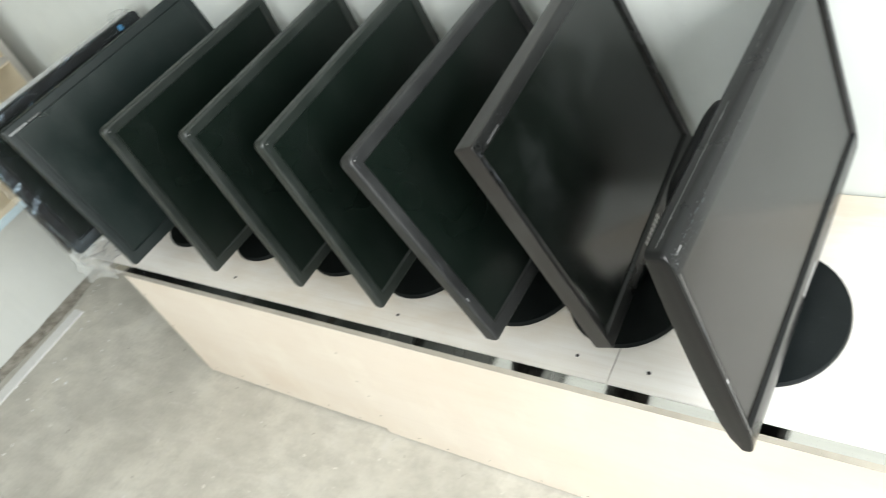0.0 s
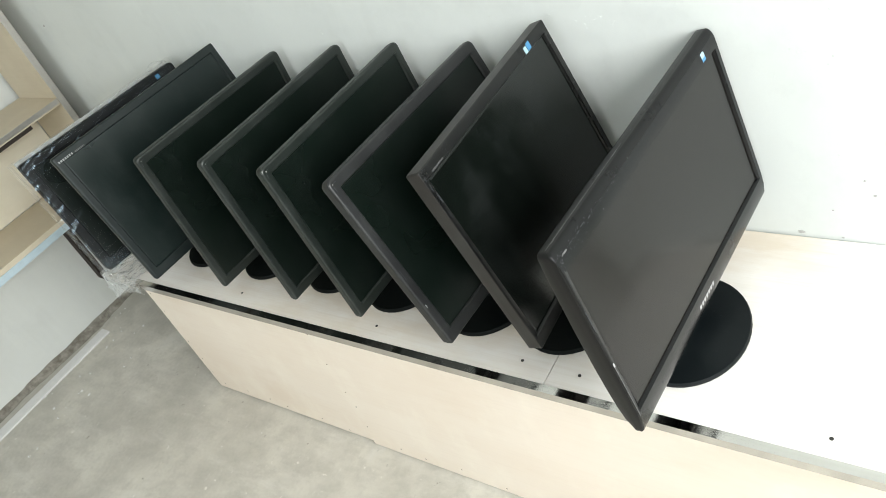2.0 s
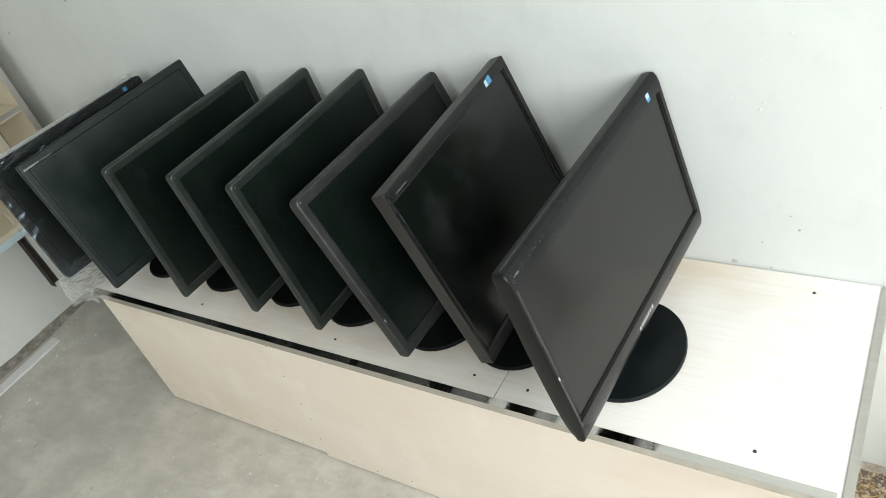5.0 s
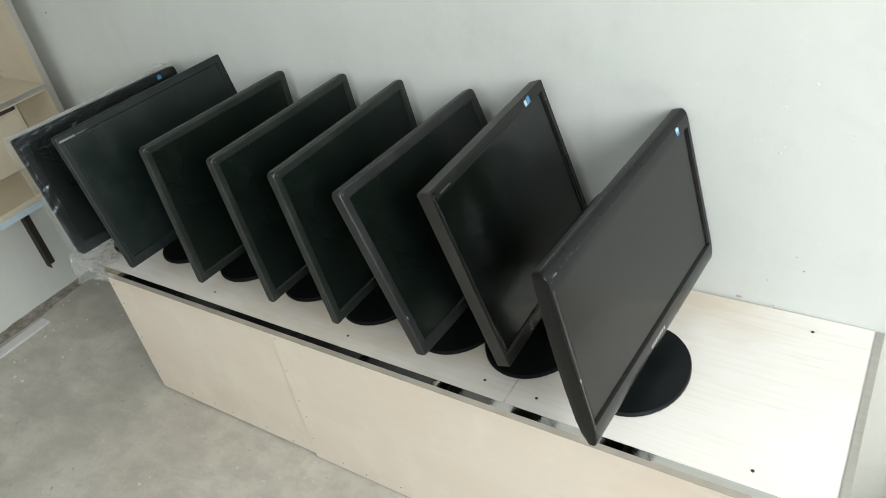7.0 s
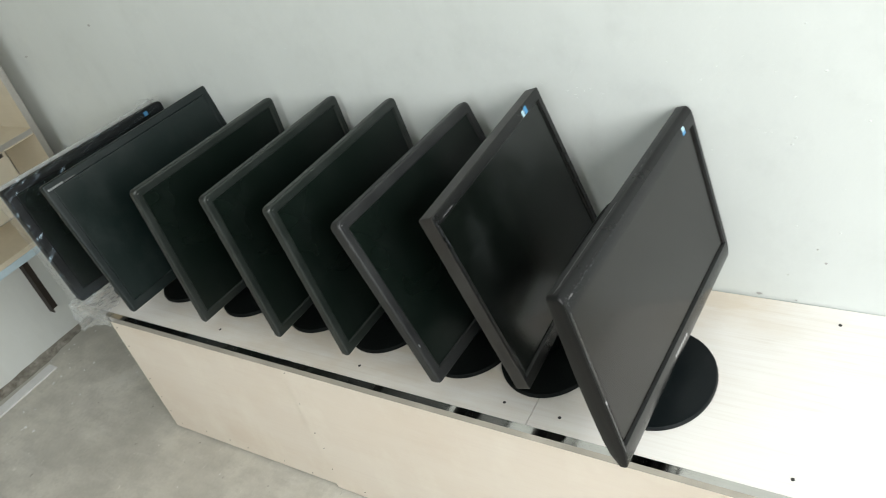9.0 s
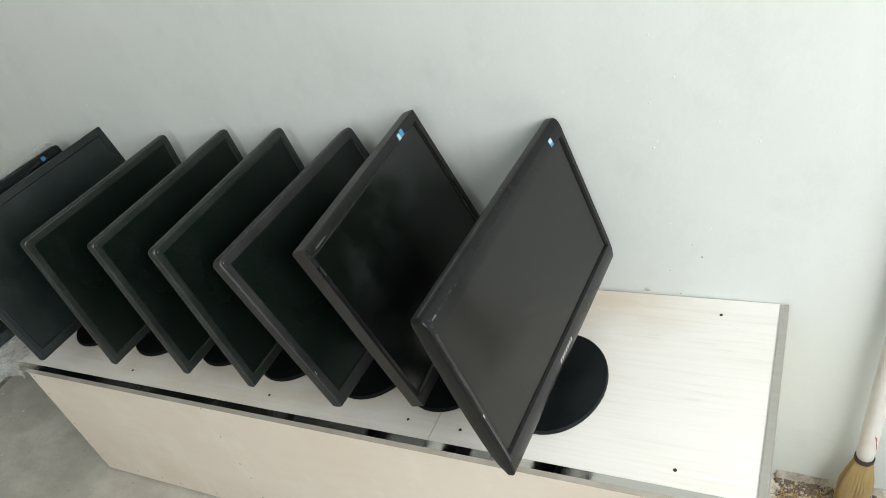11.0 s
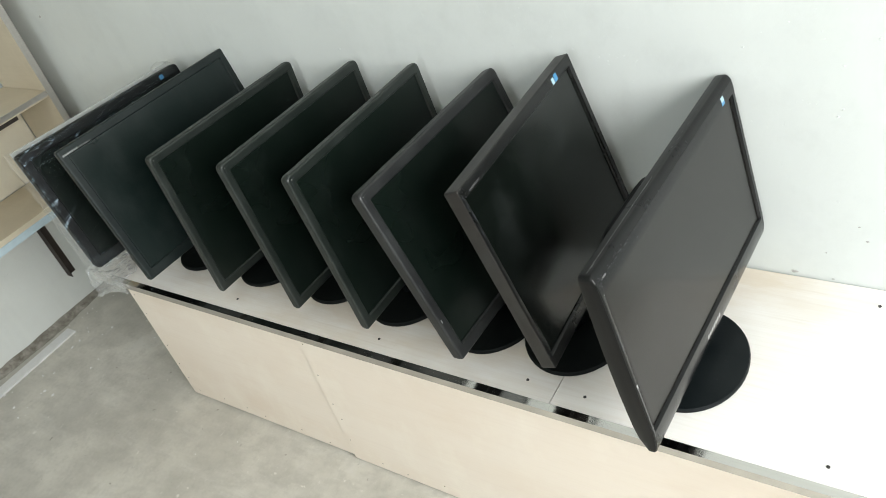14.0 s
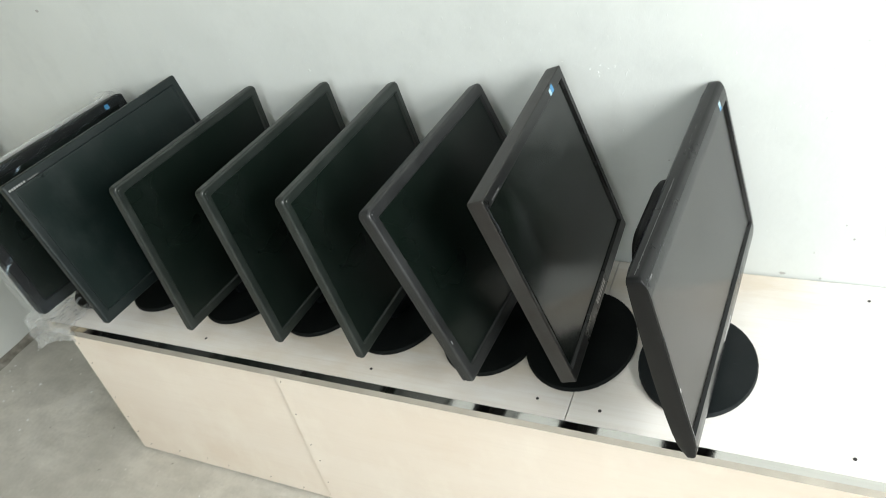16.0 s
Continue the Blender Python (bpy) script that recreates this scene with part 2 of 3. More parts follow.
M = {
    "wall": plaster("white_plaster", (0.635, 0.665, 0.645), (0.545, 0.575, 0.55)),
    "wall_stained": plaster("stained_plaster", (0.64, 0.66, 0.63), (0.46, 0.47, 0.445)),
    "ceiling": plaster("ceiling_paint", (0.8, 0.8, 0.78), (0.75, 0.75, 0.73)),
    "floor": concrete("bare_concrete"),
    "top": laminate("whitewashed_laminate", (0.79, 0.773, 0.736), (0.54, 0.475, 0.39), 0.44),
    "ply": ply("cream_plywood", (0.79, 0.706, 0.612), (0.70, 0.582, 0.466)),
    # cream holds the warm bounced light of the wall behind the shelf
    "warm_back": ply("warm_bounce_cream", (0.74, 0.69, 0.565), (0.66, 0.595, 0.46)),
    "shelf": ply("pale_shelf_board", (0.57, 0.505, 0.385), (0.46, 0.39, 0.28)),
    "steel": metal("polished_steel", (0.72, 0.70, 0.67), 0.06, 0.06),
    "alu": metal("dull_aluminium", (0.60, 0.575, 0.54), 0.38, 0.15),
    "bar": plain("bright_aluminium", (0.80, 0.80, 0.79), 0.35, 0.25),
    "bluefilm": plain("pale_blue_film", (0.50, 0.62, 0.68), 0.3),
    "iron": plain("rusty_angle_iron", (0.045, 0.035, 0.028), 0.6, 0.3),
    "hole": plain("screw_head", (0.03, 0.028, 0.026), 0.6),
    "nail": plain("nail_head", (0.16, 0.12, 0.08), 0.6),
    "black": plastic("black_abs", (0.0035, 0.0046, 0.0048), 0.42, 0.02, 0.0, 0.22),
    "black_side": plastic("dark_satin_abs", (0.0030, 0.0031, 0.0034), 0.24, 0.010, 0.05, 0.27),
    "black_worn": plastic("worn_grey_black_abs", (0.0108, 0.0150, 0.0126), 0.30, 0.04, 0.16, 0.46),
    "brown_black": plastic("brown_black_abs", (0.0145, 0.0128, 0.0116), 0.32, 0.06, 0.10, 0.4),
    "flat_black": plastic("flat_grey_black_abs", (0.0138, 0.0148, 0.0150), 0.33, 0.05, 0.10, 0.4),
    "navy_black": plastic("blue_black_abs", (0.0048, 0.0100, 0.0096), 0.36, 0.025, 0.0, 0.36),
    "gloss_black": plastic("gloss_black_abs", (0.0022, 0.0025, 0.0030), 0.14, 0.006, 0.04, 0.34),
    "base_gloss": plastic("dusty_gloss_base", (0.0024, 0.0042, 0.0050), 0.32, 0.014, 0.16, 0.21),
    "screen": screen_glass("dark_matte_screen", (0.0038, 0.0074, 0.0055), 0.25, 0.06, 0.31),
    "screen_blue": screen_glass("hazy_blue_black_screen", (0.0060, 0.0120, 0.0108), 0.26, 0.16, 0.37),
    "screen_smear": screen_glass("smeared_matte_screen", (0.0034, 0.0050, 0.0040), 0.13, 0.13, 0.40),
    "screen_big": screen_glass("grey_matte_screen", (0.0068, 0.0060, 0.0050), 0.15, 0.03, 0.37),
    "face_gloss": plastic("gloss_front_abs", (0.0046, 0.0050, 0.0048), 0.22, 0.006, 0.04, 0.36),
    "base_dull": plastic("dusty_black_base", (0.0026, 0.0038, 0.0034), 0.5, 0.02, 0.0, 0.10),
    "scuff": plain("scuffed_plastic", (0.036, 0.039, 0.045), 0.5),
    "hump": plastic("dull_black_abs", (0.0022, 0.0024, 0.0024), 0.5, 0.01, 0.0, 0.12),
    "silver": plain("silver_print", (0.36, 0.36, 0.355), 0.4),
    "white": plain("white_print", (0.30, 0.31, 0.31), 0.5),
    "dim": plain("dim_print", (0.13, 0.13, 0.13), 0.5),
    "faint": plain("faint_print", (0.075, 0.075, 0.075), 0.5),
    "sticker": plain("blue_sticker", (0.06, 0.25, 0.48), 0.4),
    "sticker_white": plain("white_sticker", (0.42, 0.60, 0.68), 0.4),
    "chip": plain("bare_render", (0.42, 0.42, 0.40), 0.9),
    "chip_white": plain("loose_filler", (0.80, 0.80, 0.78), 0.9),
    "film": film_plastic("clear_film", 0.004, 0.045, (0.36, 0.48, 0.56), 0.19),
    "film_edge": film_plastic("milky_film_edge", 0.08, 0.06),
    "bag": film_plastic("crumpled_bag", 0.24, 0.11),
    "foam": plain("white_foam_sheet", (0.42, 0.43, 0.41), 0.8),
    "dirt": soil("floor_dirt", (0.15, 0.135, 0.11), (0.36, 0.34, 0.295)),
    "render": soil("raw_render", (0.22, 0.19, 0.15), (0.50, 0.47, 0.41)),
    "straw": plain("dry_straw", (0.42, 0.30, 0.13), 0.8),
    "straw_pale": plain("pale_chips", (0.43, 0.35, 0.23), 0.85),
    "leaf": plain("brown_debris", (0.15, 0.11, 0.08), 0.9),
    "wrap": plain("white_wrap", (0.66, 0.64, 0.61), 0.45),
    "red": plain("red_print", (0.45, 0.10, 0.09), 0.5),
}

# ---- mesh helpers ----


def mesh_of(name, bm, material, smooth=False):
    bmesh.ops.recalc_face_normals(bm, faces=bm.faces)
    me = bpy.data.meshes.new(name)
    bm.to_mesh(me)
    bm.free()
    me.materials.append(material)
    if smooth:
        for p in me.polygons:
            p.use_smooth = True
    return me


def part(name, bm, material, parent, label="", smooth=False):
    me = mesh_of(name, bm, material, bool(smooth))
    if smooth == "crease":
        me.set_sharp_from_angle(angle=radians(32))
    ob = new(name, me)
    ob.parent = parent
    return tagged(ob, label)


def empty(name, m, label, category, group="", kind=""):
    ob = new(name)
    ob.matrix_basis = m
    ob.empty_display_size = 0.05
    return tagged(ob, label, category, group, kind)


def solid(name, bm, material, label, category, kind="", m=None, smooth=False):
    ob = new(name, mesh_of(name, bm, material, smooth))
    if m is not None:
        ob.matrix_basis = m
    return tagged(ob, label, category, "", kind)


def box(x0, x1, y0, y1, z0, z1, bevel=0.0, bm=None):
    own = bm or bmesh.new()
    r = bmesh.ops.create_cube(own, size=1.0)
    vs = r["verts"]
    for v in vs:
        v.co = Vector(((x0 + x1) / 2 + v.co.x * (x1 - x0), (y0 + y1) / 2 + v.co.y * (y1 - y0), (z0 + z1) / 2 + v.co.z * (z1 - z0)))
    if bevel:
        es = list({e for v in vs for e in v.link_edges})
        bmesh.ops.bevel(own, geom=es, offset=bevel, segments=2, affect="EDGES", profile=0.6)
    return own


def rounded(w0, w1, h0, h1, r, k=5, low=None):
    """Points (y, z) of a rounded rectangle, counter-clockwise from the lower corner."""
    pts = []
    q, up = low or r, r
    for cy, cz, a0, r in ((w1 - q, h0 + q, -90, q), (w1 - up, h1 - up, 0, up), (w0 + up, h1 - up, 90, up), (w0 + q, h0 + q, 180, q)):
        for i in range(k + 1):
            a = radians(a0 + 90 * i / k)
            pts.append((cy + r * math.cos(a), cz + r * math.sin(a)))
    # points along the straight edges, closer towards the corners
    full = []
    for i, p in enumerate(pts):
        full.append(p)
        if i % (k + 1) == k:
            q = pts[(i + 1) % len(pts)]
            for j in range(1, 12):
                f = (1 - math.cos(math.pi * j / 12)) / 2
                full.append((p[0] + (q[0] - p[0]) * f, p[1] + (q[1] - p[1]) * f))
    return full


def loft(rings, close_first=False, close_last=False, bm=None):
    """rings: lists of 3D points, all of one length."""
    bm = bm or bmesh.new()
    vs = [[bm.verts.new(p) for p in ring] for ring in rings]
    n = len(vs[0])
    for a, b in zip(vs, vs[1:]):
        for i in range(n):
            bm.faces.new((a[i], a[(i + 1) % n], b[(i + 1) % n], b[i]))
    if close_first:
        bm.faces.new(vs[0])
    if close_last:
        bm.faces.new(vs[-1])
    return bm


def at_x(pts, x):
    return [(x, y, z) for y, z in pts]


def disc(cx, cy, z, r, h, n=20, bm=None, ry=None):
    ring = lambda s, zz: [(cx + r * s * math.cos(2 * math.pi * i / n), cy + (ry or r) * s * math.sin(2 * math.pi * i / n), zz) for i in range(n)]
    return loft([ring(1, z), ring(1, z + h * 0.6), ring(0.93, z + h)], True, True, bm)


# ---- structure ----
WALL_Y, LEFT_X, RIGHT_X, REAR_Y, CEIL = 0.390, -1.885, 1.85, -3.2, 2.8
BENCH_Z = 0.478

floor = solid("floor", box(LEFT_X - 0.15, RIGHT_X + 0.15, REAR_Y - 0.15, WALL_Y + 0.15, -0.12, 0.0), M["floor"],
              "bare grey concrete floor, stained and flecked with filler", "floor", "structure")


def skew(bm):
    """The north wall runs slightly out of square with the bench."""
    for v in bm.verts:
        v.co.y += 0.0105 * (0.35 - v.co.x)
    return bm


solid("wall_north", skew(box(LEFT_X - 0.15, RIGHT_X + 0.15, WALL_Y, WALL_Y + 0.15, 0.0, CEIL)), M["wall"],
      "white painted plaster wall, uneven and pitted", "wall", "structure")
solid("wall_west", box(LEFT_X - 0.15, LEFT_X, REAR_Y, WALL_Y + 0.06, 0.0, CEIL - 0.002), M["wall_stained"], "white plaster wall with grey stains behind the shelf", "wall", "structure")


def pierced(name, axis, at, a0, a1, o0, o1, z0, z1, label):
    """A wall 0.15 thick along an axis, with one opening through it."""
    bm = bmesh.new()
    for p0, p1, q0, q1 in ((a0, o0, 0, CEIL), (o1, a1, 0, CEIL), (o0, o1, 0, z0), (o0, o1, z1, CEIL)):
        if p1 - p0 > 0.001 and q1 - q0 > 0.001:
            if axis == "y":
                box(at, at + 0.15, p0, p1, q0, q1, 0, bm)
            else:
                box(p0, p1, at - 0.15, at, q0, q1, 0, bm)
    return solid(name, bm, M["wall"], label, "wall", "structure")


pierced("wall_east", "y", RIGHT_X, REAR_Y, WALL_Y, -2.4, 0.1, 0.0, 2.5, "white plaster wall with an open shop doorway")
# unseen wall; its opening is assumed, to suit the added fill lamp
pierced("wall_south", "x", REAR_Y, LEFT_X, RIGHT_X, -1.0, 0.6, 1.0, 2.3, "unseen white plaster wall with an opening added for the fill lamp")
solid("ceiling", box(LEFT_X - 0.15, RIGHT_X + 0.15, REAR_Y - 0.15, WALL_Y + 0.15, CEIL, CEIL + 0.15), M["ceiling"], "plain white ceiling", "ceiling", "structure")
solid("ground", box(-40, 40, -40, 40, -0.4, -0.13), M["floor"], "pale ground outside the shop", "ground", "structure")

# ---- bench ----
BX0, BX1, SEAM, FRONT = -1.165, 0.517, 0.008, -0.0135
PANEL_Y, PANEL_X0, PANEL_SEAM = 0.03, -1.150, -0.576
bench = empty("bench", pose(0, 0, 0), "long low display bench with pale laminate top and plywood front", "bench")
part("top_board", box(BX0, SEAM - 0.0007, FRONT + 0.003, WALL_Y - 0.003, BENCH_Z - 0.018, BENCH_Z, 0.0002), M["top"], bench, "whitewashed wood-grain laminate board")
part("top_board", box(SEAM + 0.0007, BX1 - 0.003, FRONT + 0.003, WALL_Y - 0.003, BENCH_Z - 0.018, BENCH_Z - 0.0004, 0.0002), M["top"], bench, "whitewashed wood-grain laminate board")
part("front_panel", box(PANEL_X0, PANEL_SEAM + 0.002, PANEL_Y + 0.001, PANEL_Y + 0.007, 0.0065, BENCH_Z - 0.019, 0.0008), M["ply"], bench, "cream plywood sheet nailed on")
part("front_panel", box(PANEL_SEAM, BX1 - 0.032, PANEL_Y - 0.004, PANEL_Y + 0.001, 0.0045, BENCH_Z - 0.019, 0.0008), M["ply"], bench, "cream plywood sheet nailed on")
for px in (PANEL_X0 + 0.001, -0.585, BX1 - 0.05):
    part("upright", box(px, px + 0.018, PANEL_Y + 0.008, WALL_Y - 0.012, 0.0, BENCH_Z - 0.019), M["shelf"], bench)


def angle_trim(name, along, a0, a1, edge, other):
    """A folded steel strip with a top leg and an outer leg."""
    bm = bmesh.new()
    leg, drop, th = 0.0140 if along == "x" else 0.0118, 0.015, 0.0012
    if along == "x":
        prof = [(edge, BENCH_Z - drop), (edge, BENCH_Z + th), (edge + leg, BENCH_Z + th), (edge + leg, BENCH_Z + 0.0002), (edge + th, BENCH_Z + 0.0002), (edge + th, BENCH_Z - drop)]
        rings = [[(a, p, q) for p, q in prof] for a in (a0, a1)]
    else:
        prof = [(edge, BENCH_Z - drop), (edge, BENCH_Z + 0.0016), (edge - leg, BENCH_Z + 0.0016), (edge - leg, BENCH_Z + 0.0006), (edge - th, BENCH_Z + 0.0006), (edge - th, BENCH_Z - drop)]
        rings = [[(p, a, q) for p, q in prof] for a in (a0, a1)]
    loft(rings, True, True, bm)
    return part(name, bm, M[other], bench, "polished steel edge strip" if other == "steel" else "dull aluminium edge strip")


angle_trim("edge_strip", "x", BX0 + 0.005, BX1 - 0.018, FRONT, "steel")
angle_trim("edge_strip", "y", FRONT, WALL_Y - 0.006, BX1, "alu")


def screw(x, y):
    bm = disc(x, y, BENCH_Z - 0.001, 0.0027, 0.0016, 10)
    part("screw", bm, M["hole"], bench)


for x, y in ((-0.044, 0.034), (0.055, 0.032), (-0.345, 0.032), (-0.716, 0.032), (0.395, 0.03), (0.415, 0.349), (-0.40, 0.352), (-0.72, 0.352)):
    screw(x, y)


def nail(x, z, y):
    n = 6
    ring = lambda s, yy: [(x + 0.0018 * s * math.cos(2 * math.pi * i / n), yy, z + 0.0018 * s * math.sin(2 * math.pi * i / n)) for i in range(n)]
    part("nail", loft([ring(1, y), ring(0.8, y - 0.0006)], False, True), M["nail"], bench)


rnd = random.Random(5)
for i in range(18):
    x = -1.12 + i * 0.09 + rnd.uniform(-0.02, 0.02)
    nail(x, 0.022 + rnd.uniform(-0.006, 0.01), PANEL_Y + (0.001 if x < PANEL_SEAM else -0.004))
for z in (0.06, 0.14, 0.22, 0.31, 0.39):
    nail(PANEL_SEAM + 0.014 + rnd.uniform(-0.004, 0.004), z + rnd.uniform(-0.02, 0.02), PANEL_Y - 0.004)
    nail(PANEL_X0 + 0.015, z + rnd.uniform(-0.03, 0.03), PANEL_Y + 0.001)

# ---- monitors ----


def monitor(label, centre, yaw, tilt, w, h, thick, rim, body, face, base, base_x=0.0, base_y=-0.012, radius=4.0, base_size=(0.085, 0.11), chamfer=0.004, prints=(), group="row of monitors", depth=0.04, waist=0.76, boat=False, seam=0.0009, hump=None, rubs=0, low_radius=None, sides=None, front=None, slopes=(0.0015, 0.0015, 0.0015, 0.0015), chin=0.0, wear=(), belly=0.0):
    """A flat monitor on a stand. centre: the middle of the panel's thickness; tilt: degrees that it leans back; rim: bezel widths near, far, top, bottom."""
    bx, by = centre[0] + base_x, centre[1] + base_y
    thing = empty("monitor", pose(bx, by, BENCH_Z), label, "monitor", group)
    m = pose(-bx, -by, -BENCH_Z) @ pose(*centre, 0, 0, yaw) @ pose(0, 0, 0, 0, -tilt, 0)
    f, r = thick / 2, radius / 1000

    def add(name, bm, material, text="", smooth=False, parent=None):
        bmesh.ops.transform(bm, matrix=m, verts=bm.verts)
        return part(name, bm, material, parent or thing, text, smooth)

    rl = (low_radius or radius) / 1000

    def outer(n, fa, to, lo):
        d = max(n, fa, to)
        return rounded(-w / 2 + n, w / 2 - fa, -h / 2 + lo, h / 2 - to, max(r - d * 0.5, 0.001), 5, max(rl - d * 0.5, 0.001))

    o = lambda d: outer(d, d, d, d)
    near, far, top, low = rim
    inn = lambda d: rounded(-w / 2 + near + d, w / 2 - far - d, -h / 2 + low + d, h / 2 - top - d, 0.0015)

    def lip(ring):
        """The opening's edge: down to the glass where the frame slopes into it, else a short step."""
        deep = lambda y, z: (slopes[0] > 0.003 and y < -w / 2 + near + 0.003) or (slopes[2] > 0.003 and z > h / 2 - top - 0.003)
        return [(f - (0.0036 if deep(y, z) else 0.0015), y, z) for y, z in ring]

    def bend(bm):
        """The chin curls back below the glass."""
        for v in bm.verts:
            if chin and v.co.z < -h / 2 + low and v.co.x > cut:
                v.co.x -= chin * ((-h / 2 + low - v.co.z) / low) ** 2
        return bm

    def settle(bm):
        """Marks follow the frame's rolled upper edge and its chin."""
        for v in bm.verts:
            up = h / 2 - v.co.z
            if up < e4[2] and v.co.x > f - 0.001:
                v.co.x -= c * (1 - math.sqrt(max(0.0, 1 - (1 - up / e4[2]) ** 2)))
        return bend(bm)

    c, e4 = chamfer, sides or (chamfer,) * 4
    cut = f - thick * 0.58
    turn = [radians(90 * i / 5) for i in range(1, 6)]
    rings = [at_x(o(0.0022), cut), at_x(o(0.0004), cut), at_x(o(0.0), cut + 0.0005), at_x(o(0), f - c - 0.0012), at_x(o(0), f - c)]
    rings += [at_x(outer(*(k * (1 - math.cos(a)) for k in e4)), f - c + c * math.sin(a)) for a in turn]
    if seam == 0:
        rings[:3] = [at_x(o(0), cut)]
    n0, f0, t0, l0 = (q - k for q, k in zip(rim, slopes))
    rims = [at_x(rounded(-w / 2 + n0, w / 2 - f0, -h / 2 + l0, h / 2 - t0, 0.0015), f), lip(inn(0.0)), at_x(inn(0.0012), f - 0.006)]
    ease = [[Vector(p).lerp(Vector(q), k / 5) for p, q in zip(rings[-1], rims[0])] for k in range(1, 5)]
    rims = ease + rims
    if front:
        bezel = add("bezel", bend(loft(rings[:-2])), M[body], "", "crease")
        face_part = add("front_frame", bend(loft(rings[-3:] + rims)), M[front], "glossy black front frame", "crease")
    else:
        bezel = face_part = add("bezel", bend(loft(rings + rims)), M[body], "", "crease")
    # rubbed flakes: y and z ranges on the front, count, size, bias towards the first end
    for y0, y1, z0, z1, count, size in wear:
        wb = bmesh.new()
        for _ in range(count):
            cy, cz = y0 + (y1 - y0) * rub.random() ** 1.8, z0 + (z1 - z0) * rub.random() ** 1.5
            q, turn0, st = size * rub.uniform(0.25, 1.0), rub.uniform(0, 6.28), rub.uniform(0.25, 0.7)
            pts = []
            for i in range(5):
                a = 2 * math.pi * i / 5
                u, v = q * rub.uniform(0.6, 1.2) * math.cos(a), q * st * rub.uniform(0.6, 1.2) * math.sin(a)
                pts.append((cy + u * math.cos(turn0) - v * math.sin(turn0), cz + u * math.sin(turn0) + v * math.cos(turn0)))
            loft([at_x(pts, f - 0.0001), at_x(pts, f + 0.00012)], False, True, wb)
        tagged(add("worn_patch", settle(wb), M["scuff"], "", False, face_part), "rubbed pale scuffs", kind="stuff")
    add("screen", loft([at_x(inn(0.0005), f - 0.0042), at_x(inn(0.004), f - 0.0040)], False, True), M[face], "switched-off dark screen")
    b = lambda s, dz=0.0: rounded(-w / 2 * s, w / 2 * s, -h / 2 * s + dz, h / 2 * s + dz, 0.02 * s)
    shell = [at_x(o(seam), cut - 0.0006), at_x(o(seam), -f + 0.003), at_x(o(seam + 0.0006), -f + 0.0012), at_x(o(0.0035), -f), at_x(b(0.95), -f - 0.004), at_x(b(waist + 0.06), -f - 0.008), at_x(b(waist), -f - depth * 0.6), at_x(b(waist * 0.75), -f - depth)]
    if seam == 0:
        shell[0] = at_x(o(0), cut)
    if belly:
        # the side is deepest below its middle
        shell[1:] = [[(x - belly * max(0.0, math.sin(math.pi * min(1.0, max(0.0, 0.5 - z / h)) ** 1.3)) ** 0.6, y, z) for x, y, z in ring] for ring in shell[1:]]
    if boat:
        # the lower back edge curves forward to the chin
        shell[1:5] = [[(x + min(1.0, max(0.0, (-z - h / 2 + 0.036) / 0.036)) ** 2 * (cut - 0.001 - x) * 0.9, y, z) for x, y, z in ring] for ring in shell[1:5]]
    add("back_cover", loft(shell, False, True), M[body], "", "crease")
    if hump:
        y0, y1, z0, z1, deep = hump
        hr = lambda d: rounded(y0 + d, y1 - d, z0 + d, z1 - d, 0.04, 8)
        add("back_bulge", loft([at_x(hr(0), -f + 0.001), at_x(hr(0.002), -f - deep * 0.7), at_x(hr(0.007), -f - deep * 0.93), at_x(hr(0.016), -f - deep)], False, True), M["hump"], "oval black bulge on the back", "crease")
    for _ in range(rubs):
        q, ln = -w / 2 + 0.014 + (w - 0.03) * rub.random() ** 1.6, rub.uniform(0.001, 0.012)
        xx = cut + rub.uniform(-0.0006, 0.0009)
        add("rub_mark", box(xx, xx + rub.uniform(0.0003, 0.0006), q, q + ln, h / 2 - 0.0004, h / 2 + 0.00015), M["dim"], "", False, bezel)
    if rubs:
        add("rub_line", box(cut - 0.0003, cut + 0.0003, -w / 2 + 0.008, -w / 2 + 0.20, h / 2 - 0.0004, h / 2 + 0.0001), M["dim"], "", False, bezel)
    # stand
    nb = bmesh.new()
    back = m @ Vector((-f - depth * 0.7, 0, -0.02))
    rings = []
    for k in range(7):
        s = k / 6
        p = Vector((0, 0, 0.012)).lerp(back, s)
        hw, hd = 0.034 - 0.006 * s, 0.017 - 0.003 * s
        rings.append([(p.x + hd * math.cos(a), p.y + hw * math.sin(a), p.z) for a in (2 * math.pi * i / 14 for i in range(14))])
    loft(rings, True, True, nb)
    part("neck", nb, M["base_gloss"], thing, "", True)
    n = 44
    ex, ey = base_size
    ring = lambda s, z: [(ex * s * math.cos(2 * math.pi * i / n), ey * s * math.sin(2 * math.pi * i / n), z) for i in range(n)]
    part("base", loft([ring(0.985, 0.0), ring(1, 0.002), ring(1, 0.0055), ring(0.982, 0.0088), ring(0.5, 0.0150), ring(0.2, 0.018)], True, True), M[base], thing, "oval black plastic foot")
    # prints: name, y along the rim from the middle, z, size y, size z, material
    for name, y0, z0, sy, sz, mt in prints:
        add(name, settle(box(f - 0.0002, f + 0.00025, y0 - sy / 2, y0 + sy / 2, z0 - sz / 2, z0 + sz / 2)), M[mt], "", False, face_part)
    return thing, m


rub = random.Random(77)


def lettering(y0, z0, count, size, material, gap=0.25):
    """A row of small bars that stands for a maker's mark."""
    step = size * (0.75 + gap)
    return [("print_bar", y0 + i * step, z0, size * 0.72, size, material) for i in range(count)]


